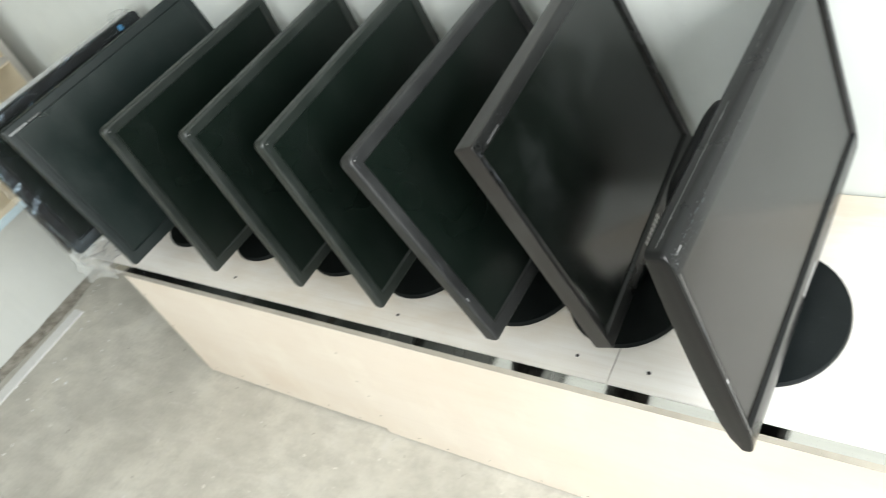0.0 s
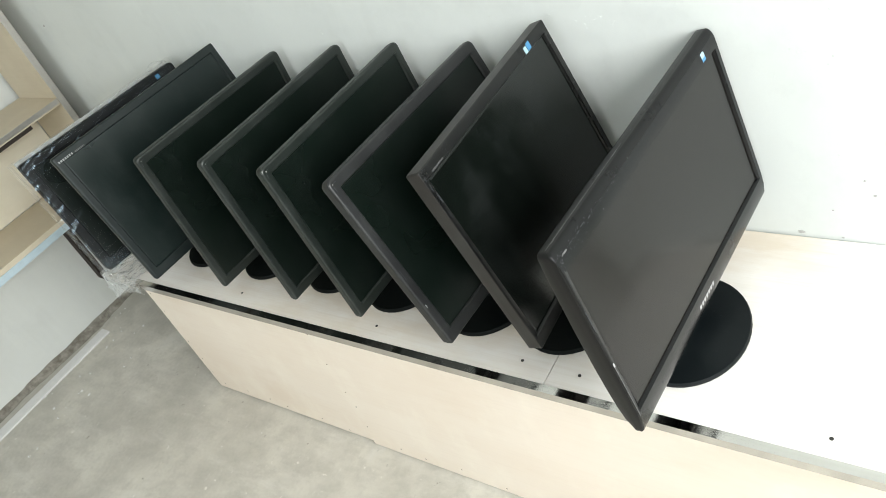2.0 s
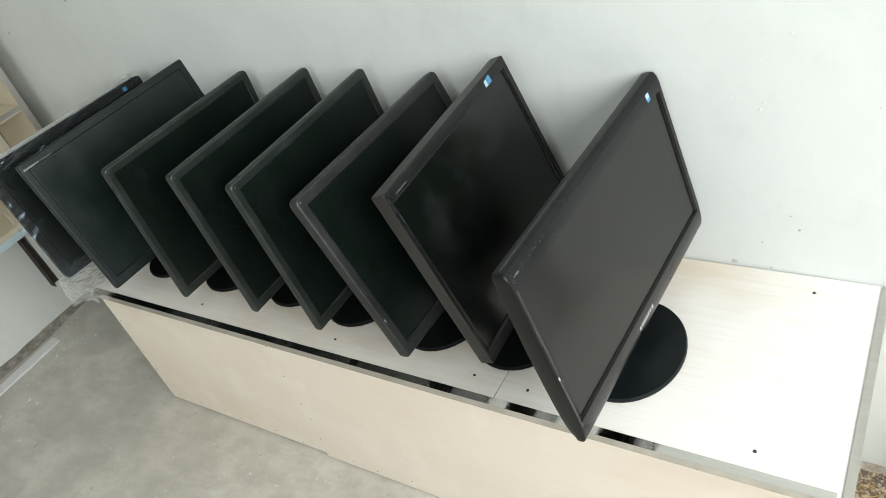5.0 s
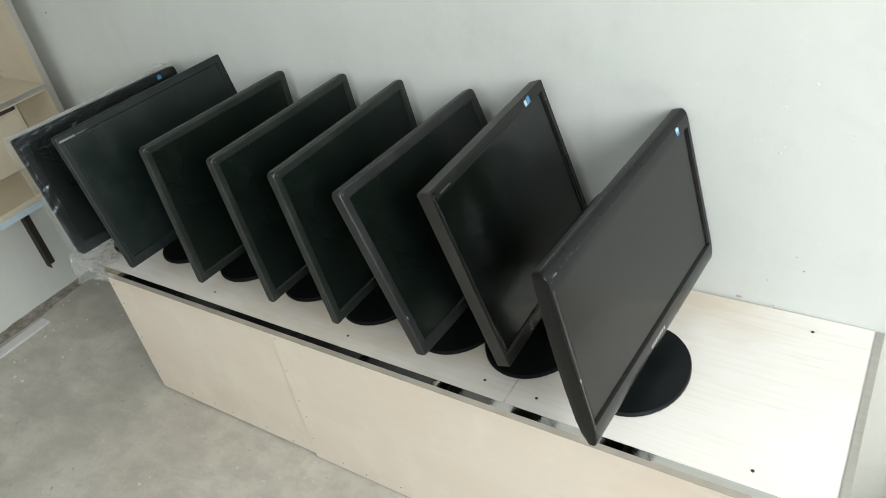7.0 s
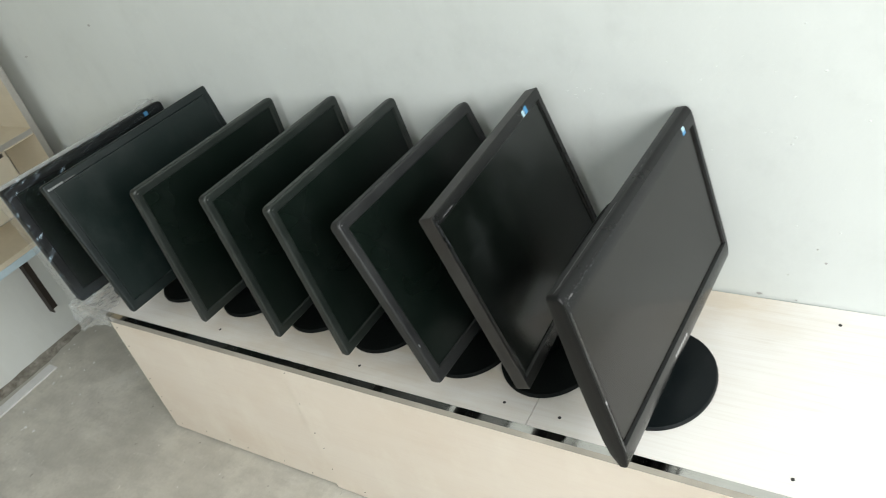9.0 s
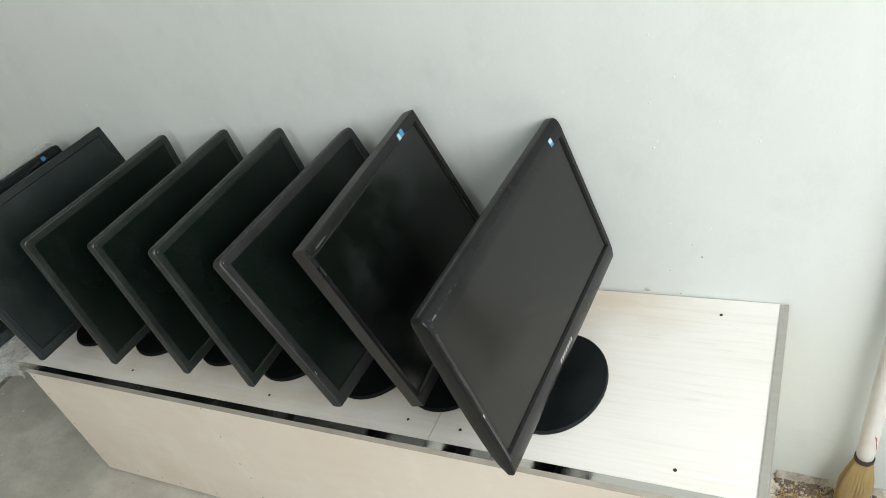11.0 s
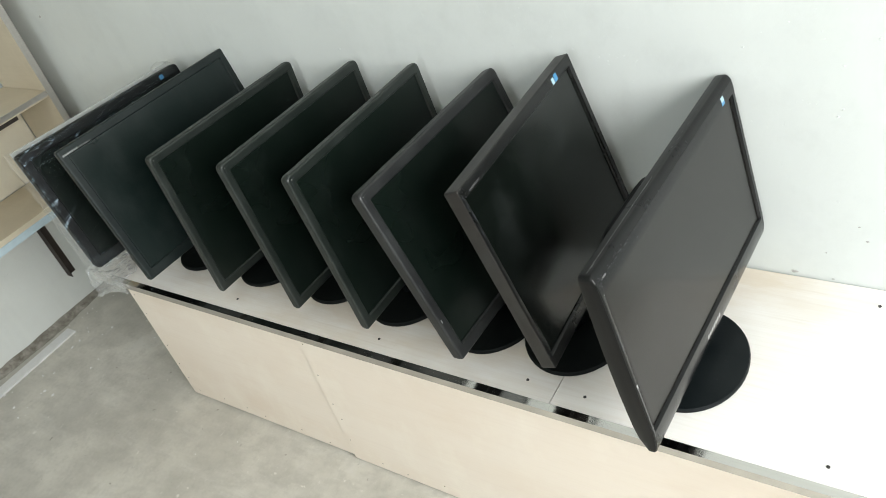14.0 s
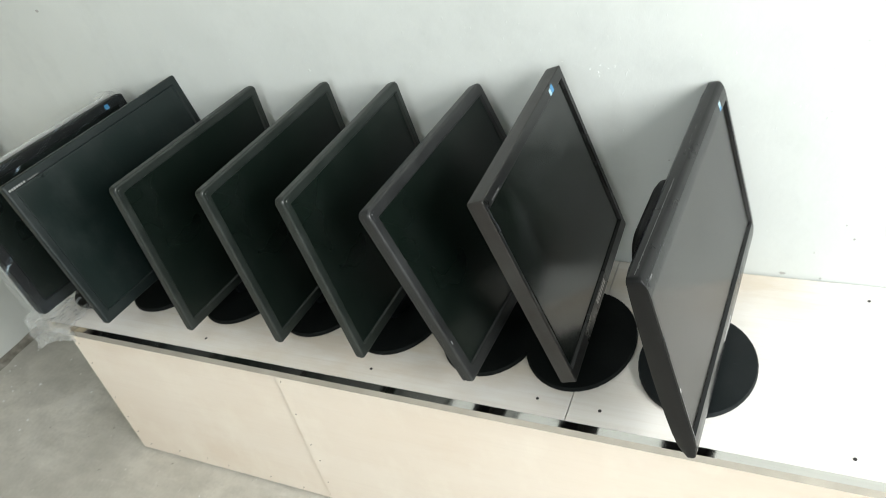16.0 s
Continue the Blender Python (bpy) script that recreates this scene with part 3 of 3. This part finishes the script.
MON = [
    dict(label="old black monitor wrapped in clear crumpled film", centre=(-1.07, 0.173, 0.68), yaw=-6.8, tilt=10.3, w=0.412, h=0.289, thick=0.03, rim=(0.02, 0.02, 0.02, 0.025),
         body="black", face="screen", base="base_dull", radius=8, prints=[("sticker", 0.157, 0.134, 0.010, 0.010, "sticker")]),
    dict(label="blue-black wide monitor with thin matte bezel", centre=(-0.9022, 0.1881, 0.6976), yaw=-4.1, tilt=13.0, w=0.436, h=0.314, thick=0.018, rim=(0.017, 0.017, 0.017, 0.022),
         body="navy_black", face="screen_blue", base="base_dull", base_x=-0.006, base_y=-0.007, radius=5,
         prints=lettering(-0.436 / 2 + 0.0085, 0.302 / 2 - 0.0075, 7, 0.0042, "white", 0.46) + lettering(-0.436 / 2 + 0.0475, 0.302 / 2 - 0.008, 7, 0.003, "dim", 0.4)),
    dict(label="worn black monitor with rounded corners", centre=(-0.7055, 0.1943, 0.6819), yaw=-4.4, tilt=1.7, w=0.375, h=0.32, thick=0.017, rim=(0.0160, 0.0145, 0.0170, 0.019),
         body="black_worn", face="screen", base="base_dull", base_x=-0.006, radius=9, low_radius=4),
    dict(label="worn black monitor with rounded corners", centre=(-0.5145, 0.1972, 0.6895), yaw=-2.1, tilt=5.9, w=0.377, h=0.318, thick=0.017, rim=(0.0160, 0.0145, 0.0170, 0.019),
         body="black_worn", face="screen", base="base_dull", base_x=-0.004, radius=9, low_radius=4),
    dict(label="worn black monitor with rounded corners", centre=(-0.3504, 0.1861, 0.6973), yaw=-0.7, tilt=8.6, w=0.377, h=0.315, thick=0.017, rim=(0.0160, 0.0145, 0.0170, 0.019),
         body="black_worn", face="screen", base="base_dull", radius=9, low_radius=4),
    dict(label="grey-black monitor with broad flat bezel", centre=(-0.1702, 0.1762, 0.7005), yaw=-2.7, tilt=19.0, w=0.385, h=0.317, thick=0.021, rim=(0.017, 0.016, 0.019, 0.021),
         body="flat_black", face="screen", base="base_dull", base_x=0.006, radius=10, low_radius=5),
    dict(label="thick brown-black monitor with a smeared dusty screen", centre=(-0.0229, 0.1789, 0.7281), yaw=1.5, tilt=16.5, w=0.377, h=0.316, thick=0.024, rim=(0.012, 0.013, 0.018, 0.020),
         body="brown_black", face="screen_smear", base="base_dull", radius=3, seam=0.0, chamfer=0.0015, front="face_gloss", slopes=(0.008, 0.0015, 0.0015, 0.0015), wear=[(-0.184, -0.10, 0.1545, 0.140, 30, 0.0012), (-0.186, -0.180, 0.15, -0.12, 22, 0.0010)], base_x=0.014, base_y=-0.007, base_size=(0.09, 0.116),
         prints=[("sticker", 0.117, 0.316 / 2 - 0.0115, 0.008, 0.010, "sticker_white"), ("sticker", 0.1275, 0.316 / 2 - 0.0105, 0.010, 0.012, "sticker")]
         + lettering(-0.166, 0.316 / 2 - 0.0135, 11, 0.0026, "faint") + lettering(-0.03, -0.314 / 2 + 0.011, 7, 0.008, "silver")),
    dict(label="wide gloss black monitor with chipped bezel", centre=(0.1864, 0.1541, 0.7016), yaw=-3.1, tilt=12.0, w=0.47, h=0.292, thick=0.023, rim=(0.012, 0.013, 0.030, 0.039),
         body="black_side", face="screen_big", base="base_gloss", radius=6, low_radius=4, chamfer=0.008, sides=(0.0022, 0.003, 0.0275, 0.006), front="gloss_black", slopes=(0.0075, 0.0015, 0.0015, 0.0015), chin=0.0065, belly=0.006,
         wear=[(-0.229, -0.12, 0.138, 0.122, 60, 0.0013), (-0.2318, -0.226, 0.13, -0.11, 30, 0.0012), (-0.15, 0.0, 0.136, 0.132, 24, 0.0013)], base_x=-0.008, base_y=0.001, depth=0.05, waist=0.5, boat=True, seam=0.0, hump=(-0.160, 0.022, -0.09, 0.131, 0.027), rubs=12, base_size=(0.088, 0.108),
         prints=[("sticker", 0.186, 0.29 / 2 - 0.016, 0.010, 0.007, "sticker_white"), ("sticker", 0.186, 0.29 / 2 - 0.0222, 0.010, 0.0048, "sticker")]
         + lettering(-0.036, -0.292 / 2 + 0.0205, 7, 0.0070, "silver", 0.35)),
]
rnd = random.Random(21)
for _ in range(8):
    MON[7]["prints"].append(("scuff", -0.222 + abs(rnd.gauss(0, 0.05)), 0.292 / 2 - rnd.uniform(0.0108, 0.0134), rnd.uniform(0.002, 0.009), rnd.uniform(0.0005, 0.0016), rnd.choice(("scuff", "scuff", "dim"))))
# a pale chip, a highlight line painted down the near edge, and a scuff
MON[7]["prints"] += [("scuff", -0.2312, -0.026, 0.0026, 0.006, "silver"), ("scuff", -0.2318, -0.072, 0.0008, 0.085, "dim"), ("scuff", -0.2316, 0.045, 0.0009, 0.03, "scuff")]
for _ in range(5):
    MON[6]["prints"].append(("scuff", -0.1835 + rnd.uniform(-0.003, 0.003), 0.316 / 2 - 0.012 - abs(rnd.gauss(0, 0.09)), rnd.uniform(0.0006, 0.0016), rnd.uniform(0.003, 0.016), "scuff"))
MON[5]["prints"] = [("scuff", -0.187, -0.082, 0.0018, 0.006, "white"), ("scuff", -0.186, -0.02, 0.001, 0.018, "scuff")]
MON[3]["prints"] = [("scuff", -0.184, -0.06, 0.0012, 0.004, "scuff")]
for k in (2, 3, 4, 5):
    # near top corner: a painted silver glint, with worn scuffs beside it
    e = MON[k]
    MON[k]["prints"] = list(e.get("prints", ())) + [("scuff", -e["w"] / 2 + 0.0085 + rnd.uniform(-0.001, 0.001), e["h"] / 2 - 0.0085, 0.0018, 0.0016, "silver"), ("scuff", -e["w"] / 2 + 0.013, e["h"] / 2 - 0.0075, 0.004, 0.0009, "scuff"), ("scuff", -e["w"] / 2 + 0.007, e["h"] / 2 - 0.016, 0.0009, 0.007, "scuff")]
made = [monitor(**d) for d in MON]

# ---- wall shelf ----
SX, SB, SY1, SY0 = -1.625, -1.845, 0.361, -1.0
shelf = empty("wall_shelf", pose(LEFT_X, SY1, 0.44), "open pale plywood wall shelf with metal edge strips", "shelf")


def shelf_part(name, bm, material, label=""):
    bmesh.ops.translate(bm, verts=bm.verts, vec=(-LEFT_X, -SY1, -0.44))
    return part(name, bm, M[material], shelf, label)


shelf_part("side_panel", box(SB, SX, SY1 - 0.018, SY1, 0.425, 1.75, 0.001), "shelf")
shelf_part("side_panel", box(SB, SX, SY0, SY0 + 0.018, 0.425, 1.75, 0.001), "shelf")
shelf_part("edge_strip", box(SX + 0.0005, SX + 0.0025, SY1 - 0.0185, SY1 + 0.0005, 0.425, 1.75, 0.0006), "alu", "grey aluminium edge strip")
for z in (0.448, 0.722, 1.03, 1.34, 1.70):
    shelf_part("board", box(SB, SX - 0.001, SY0 + 0.0185, SY1 - 0.0185, z, z + 0.018, 0.001), "shelf")
    shelf_part("edge_strip", box(SX - 0.0005, SX + 0.002, SY0 + 0.02, SY1 - 0.0195, z + 0.005 if z > 0.5 else z - 0.018, z + 0.019 if z > 0.5 else z + 0.003, 0.0006), "alu" if z > 0.5 else "bluefilm", "grey metal edge strip" if z > 0.5 else "edge strip in pale blue protective film")
    shelf_part("batten", box(SX - 0.035, SX - 0.012, SY0 + 0.02, SY1 - 0.12, z - 0.014, z - 0.0005), "iron", "dark iron bar under the board")

# added board whose cream stands in for warm bounce on the wall
shelf_part("added_back", box(SB - 0.007, SB - 0.001, SY0 + 0.02, SY1 - 0.02, 0.467, 0.721, 0.0008), "warm_back", "added cream board in place of the warmly lit wall")


def bracket(y):
    bm = box(LEFT_X + 0.001, LEFT_X + 0.004, y, y + 0.03, 0.12, 0.447)
    box(LEFT_X + 0.004, LEFT_X + 0.03, y, y + 0.003, 0.12, 0.443, 0, bm)
    box(LEFT_X + 0.004, SX - 0.04, y, y + 0.03, 0.4435, 0.4475, 0, bm)
    ob = solid("shelf_bracket", bm, M["iron"], "dark rusty angle iron bracket below the shelf", "bracket")
    return ob


bracket(0.195)
bracket(-0.62)

# ---- floor things ----
bar = box(-0.021, 0.021, -0.6, 0.6, 0.0, 0.006, 0.001)
solid("metal_bar", bar, M["bar"], "loose flat aluminium bar lying on the floor", "metal bar", m=pose(-1.797, -0.524, 0.0, 0, 0, 0.6))

rnd = random.Random(11)


def scatter(name, material, count, where, size, flat, label, category):
    """Many small irregular flakes as one loose litter."""
    bm = bmesh.new()
    for _ in range(count):
        x, y = where(rnd)
        n = rnd.randint(4, 6)
        s, a0 = rnd.uniform(*size), rnd.uniform(0, 6.28)
        st = rnd.uniform(0.45, 1.0)
        low, up = [], []
        for i in range(n):
            a = 2 * math.pi * i / n
            q = s * rnd.uniform(0.7, 1.2)
            px, py = q * math.cos(a), q * math.sin(a) * st
            dx, dy = px * math.cos(a0) - py * math.sin(a0), px * math.sin(a0) + py * math.cos(a0)
            low.append((x + dx, y + dy, 0.0002))
            up.append((x + dx * 0.8, y + dy * 0.8, flat * rnd.uniform(0.6, 1.3)))
        loft([low, up], False, True, bm)
    return solid(name, bm, M[material], label, category, "stuff")


scatter("filler_flakes", "chip_white", 42, lambda r: (-1.85 + abs(r.gauss(0, 0.16)), r.uniform(-0.55, 0.36)), (0.002, 0.007), 0.002, "small white filler flakes on the concrete", "flakes")
scatter("filler_flakes", "chip_white", 14, lambda r: (r.uniform(-1.7, 0.2), r.uniform(-0.6, 0.0)), (0.001, 0.0035), 0.001, "small white filler flakes on the concrete", "flakes")

# dirt along the foot of the west wall
bm = bmesh.new()
prev = None
for i in range(90):
    y = WALL_Y - 0.002 - i * 0.02
    wd = 0.030 + 0.016 * noise.noise((y * 6, 1.3, 0)) + 0.008 * noise.noise((y * 31, 4, 0))
    row = [bm.verts.new((LEFT_X + 0.0005, y, 0.016 + 0.008 * noise.noise((y * 15, 2, 2)))), bm.verts.new((LEFT_X + wd * 0.45, y, 0.006 + 0.003 * noise.noise((y * 40, 7, 2)))), bm.verts.new((LEFT_X + wd, y, 0.0006))]
    if prev:
        for a in (0, 1):
            bm.faces.new((prev[a], prev[a + 1], row[a + 1], row[a]))
    prev = row
solid("dirt_line", bm, M["dirt"], "dark mortar and dirt along the wall foot", "dirt", "stuff", smooth=True)

# sweepings beside the bench
heap = lambda r: (0.50 + abs(r.gauss(0, 0.14)), WALL_Y - 0.012 - abs(r.gauss(0, 0.085)))
scatter("sweepings", "leaf", 700, heap, (0.001, 0.009), 0.003, "brown swept-up dust and leaf scraps", "sweepings")
scatter("sweepings", "render", 420, heap, (0.001, 0.007), 0.003, "grey crumbs of mortar in the sweepings", "sweepings")
scatter("sweepings", "straw_pale", 90, heap, (0.001, 0.011), 0.0035, "pale wood chips in the sweepings", "sweepings")
bm = bmesh.new()
for _ in range(170):
    x, y = heap(rnd)
    a, ln = rnd.uniform(0, 6.28), rnd.uniform(0.012, 0.05)
    d = Vector((math.cos(a), math.sin(a), rnd.uniform(-0.1, 0.15)))
    p = Vector((x, min(y, WALL_Y - 0.05), 0.003))
    side = Vector((-d.y, d.x, 0)) * 0.0006
    up = Vector((0, 0, 0.0009))
    loft([[p - side, p + up, p + side], [p + d * ln - side, p + d * ln + up, p + d * ln + side]], True, True, bm)
solid("straw_litter", bm, M["straw"], "loose broken broom straws on the floor", "straw", "stuff")

# broom
broom = empty("broom", pose(0.632, 0.343, 0.0), "straw broom with a wrapped handle leaning on the wall", "broom")
lean = Vector((0.085, 0.035, 1.0)).normalized()
side, front = lean.cross(Vector((0, 1, 0))).normalized(), Vector((0, 1, 0))
tube = lambda s, r: [tuple(lean * s + (side * math.cos(a) + front * math.sin(a)) * r) for a in (2 * math.pi * i / 14 for i in range(14))]
part("handle", loft([tube(0.145, 0.0135), tube(0.175, 0.0155), tube(0.5, 0.0145), tube(0.95, 0.014)], True, True), M["wrap"], broom, "handle wrapped in white printed plastic", True)
for k in range(9):
    s = 0.19 + k * 0.055
    bmq = bmesh.new()
    a0 = rnd.uniform(2.6, 5.2)
    rr = [tuple(lean * (s + q * 0.035 + 0.01 * math.sin(3 * q + k)) + (side * math.cos(a0 + 0.5 * q) + front * math.sin(a0 + 0.5 * q)) * rad) for q in (0, 0.5, 1.0) for rad in (0.0157, 0.0162)]
    for q in range(2):
        p0, p1, p2, p3 = (Vector(v) for v in (rr[2 * q], rr[2 * q + 1], rr[2 * q + 2], rr[2 * q + 3]))
        u = lean * 0.006
        loft([[p0, p1, p1 + u, p0 + u], [p2, p3, p3 + u, p2 + u]], True, True, bmq)
    part("print_bar", bmq, M["red"], broom)
bm = bmesh.new()
for i in range(420):
    a, rr = rnd.uniform(0, 6.28), math.sqrt(rnd.random())
    o0 = (side * math.cos(a) + front * math.sin(a) * 0.8) * rr
    p0, p1 = lean * 0.155 + o0 * 0.014, lean * rnd.uniform(0.0, 0.02) + o0 * 0.028 + Vector((-0.006, 0, 0.004))
    p1.z = max(p1.z, 0.002)
    s2 = side * 0.0007
    f2 = front * 0.0007
    mid = (p0 + p1) / 2 + o0 * 0.008
    loft([[p - s2, p + f2, p + s2] for p in (p0, mid, p1)], True, True, bm)
part("bristles", bm, M["straw"], broom, "yellow straw bristles")
part("binding", loft([tube(0.148, 0.0162), tube(0.153, 0.017), tube(0.158, 0.0162)], True, True), M["iron"], broom)

# raw render at the foot of the north wall beside the bench
bm = bmesh.new()
prev = None
for i in range(66):
    x = BX1 - 0.02 + i * 0.02
    hh = 0.011 + 0.012 * noise.noise((x * 14, 3.3, 0)) + 0.006 * noise.noise((x * 50, 1, 0))
    row = [bm.verts.new((x, WALL_Y - 0.014, 0.0006)), bm.verts.new((x, WALL_Y - 0.004, hh * 0.6)), bm.verts.new((x, WALL_Y - 0.0006, hh))]
    if prev:
        for a in (0, 1):
            bm.faces.new((prev[a], prev[a + 1], row[a + 1], row[a]))
    prev = row
solid("dirt_line", skew(bm), M["render"], "dirty raw render at the wall foot", "dirt", "stuff", smooth=True)

# lumps of filler under the wall paint
bm = bmesh.new()
rnd = random.Random(8)
for k in range(70):
    x, z, q = (rnd.uniform(-1.55, 0.85) if k < 50 else rnd.gauss(0.33, 0.10)), (rnd.uniform(0.50, 1.5) if k < 50 else rnd.gauss(0.85, 0.12)), rnd.uniform(0.0007, 0.0028)
    n = 7
    pts = [(q * rnd.uniform(0.6, 1.3) * math.cos(2 * math.pi * i / n), q * rnd.uniform(0.5, 1.1) * math.sin(2 * math.pi * i / n)) for i in range(n)]
    loft([[(x + a, WALL_Y - 0.0001, z + b) for a, b in pts], [(x + a * 0.6, WALL_Y - 0.22 * q - 0.0002, z + b * 0.6) for a, b in pts]], False, True, bm)
solid("wall_lumps", skew(bm), M["wall"], "small painted filler lumps on the plaster", "filler", "stuff", smooth=True)

# chips in the wall paint


def wall_chip(x, z, s, material="chip", proud=0.0012):
    n = 13
    pts = [(s * rnd.uniform(0.35, 1.2) * math.cos(2 * math.pi * i / n), s * 0.6 * rnd.uniform(0.35, 1.2) * math.sin(2 * math.pi * i / n)) for i in range(n)]
    bm = loft([[(x + p, WALL_Y - 0.0002, z + q) for p, q in pts], [(x + p * 0.8, WALL_Y - proud, z + q * 0.8) for p, q in pts]], False, True)
    solid("wall_chip", skew(bm), M[material], "small chip in the wall paint", "paint chip", "structure")


for x, z, s in ((-1.570, 0.923, 0.006), (-1.226, 1.003, 0.007), (0.383, 0.569, 0.0035), (0.329, 0.535, 0.0018), (0.284, 0.485, 0.006), (0.343, 0.482, 0.0026), (0.37, 0.595, 0.002), (0.10, 0.70, 0.002)):
    wall_chip(x, z, s)
for x, z, s in ((-0.021, 0.862, 0.0026), (-0.008, 0.856, 0.0030), (-0.006, 0.850, 0.0018), (0.009, 0.863, 0.0016), (-0.004, 0.868, 0.0014), (-0.065, 0.875, 0.0022)):
    wall_chip(x, z, s * 0.7, "wall", 0.0009)

# ---- film round the first monitor ----
d = MON[0]
wrapM = pose(*d["centre"], 0, 0, d["yaw"]) @ pose(0, 0, 0, 0, -d["tilt"], 0)
film = empty("film_wrap", wrapM, "clear crumpled plastic film wrapped round the monitor", "plastic film")


def crumpled(ny, nz, fn):
    bm = bmesh.new()
    g = [[bm.verts.new(fn(i / ny, j / nz)) for j in range(nz + 1)] for i in range(ny + 1)]
    for i in range(ny):
        for j in range(nz):
            bm.faces.new((g[i][j], g[i + 1][j], g[i + 1][j + 1], g[i][j + 1]))
    return bm


def folds(y, z, k):
    p = Vector((y * 2.6 + z * 1.5, z * 8.0 - y * 3.2, k))
    ridge = lambda q: (1.0 - min(1.0, 4.0 * abs(noise.noise(q)))) ** 3
    return ridge(p) * 0.0030 + ridge(Vector((p.x * 1.9 + p.y * 0.9, p.y * 2.4, p.z + 4))) * 0.0016 + ridge(p * 4.3) * 0.0006 + abs(noise.noise(p * 2.1)) * 0.0009


def drape(u, v):
    """How loose the film lies: crumpled near the top, the near side and the foot, tight over the glass."""
    step = lambda q: min(1.0, max(0.0, q))
    return 0.12 + 0.9 * max(step((v - 0.72) / 0.14), 0.8 * step((0.16 - u) / 0.12), 0.9 * step((0.14 - v) / 0.08))


W2, H2 = d["w"] / 2 + 0.008, d["h"] / 2 + 0.008
part("front_sheet", crumpled(170, 120, lambda u, v: (0.0165 + folds(u, v, 1.0) * drape(u, v), (2 * u - 1) * W2, (2 * v - 1) * H2)), M["film"], film, "", True)
part("near_sheet", crumpled(24, 120, lambda u, v: (0.0165 - u * 0.045, -W2 - 0.8 * folds(u * 0.3, v, 3.0), (2 * v - 1) * H2)), M["film_edge"], film, "", True)
part("top_sheet", crumpled(170, 16, lambda u, v: (0.0165 - v * 0.045, (2 * u - 1) * W2, H2 + 0.25 * folds(u, v * 0.3, 5.0))), M["film_edge"], film, "", True)
part("film_curl", crumpled(18, 5, lambda u, v: (-0.036 + 0.030 * v, W2 - 0.030 - 0.020 * math.cos(math.pi * u), H2 - 0.006 + (0.013 - 0.003 * v) * math.sin(math.pi * u))), M["bag"], film, "milky curl of loose film", True)
part("foot_crumple", crumpled(60, 24, lambda u, v: (0.019 + 1.1 * folds(u * 0.9, v * 0.5, 8.0), -W2 + 0.15 * u * (1 - 0.3 * v), -H2 + 0.045 * v * (1 - 0.5 * u))), M["film"], film, "milky bunched film at the foot", True)
part("foam_sheet", box(-0.040, -0.036, -W2 + 0.014, W2 - 0.004, -H2 + 0.02, H2 - 0.005, 0.001), M["foam"], film, "white foam sheet behind the monitor")

# loose bag over the end of the bench


def bag_point(u, v):
    x = -1.19 + 0.145 * u
    if v < 0.55:
        y, z = 0.14 - v / 0.55 * 0.155, BENCH_Z + 0.004
    else:
        y, z = -0.015, BENCH_Z - (v - 0.55) / 0.45 * (0.03 + 0.05 * (1 - u) ** 2)
    k = Vector((u * 9, v * 11, 2.0))
    amp = 0.008
    crease = (1.0 - min(1.0, 4.0 * abs(noise.noise(k * 1.3 + Vector((3, 1, 9)))))) ** 2 * 0.003
    z += crease * (1.0 if v < 0.55 else 0.2)
    y -= crease * (0.2 if v < 0.55 else 1.0)
    return (x + amp * noise.noise(k), y - amp * abs(noise.noise(k + Vector((5, 0, 0)))), z + amp * abs(noise.noise(k * 1.7 + Vector((0, 7, 0)))) * (1.6 if v < 0.55 else 0.6))


bag = solid("plastic_bag", crumpled(60, 60, bag_point), M["bag"], "crumpled clear plastic bag hanging over the bench end", "plastic bag", smooth=True)
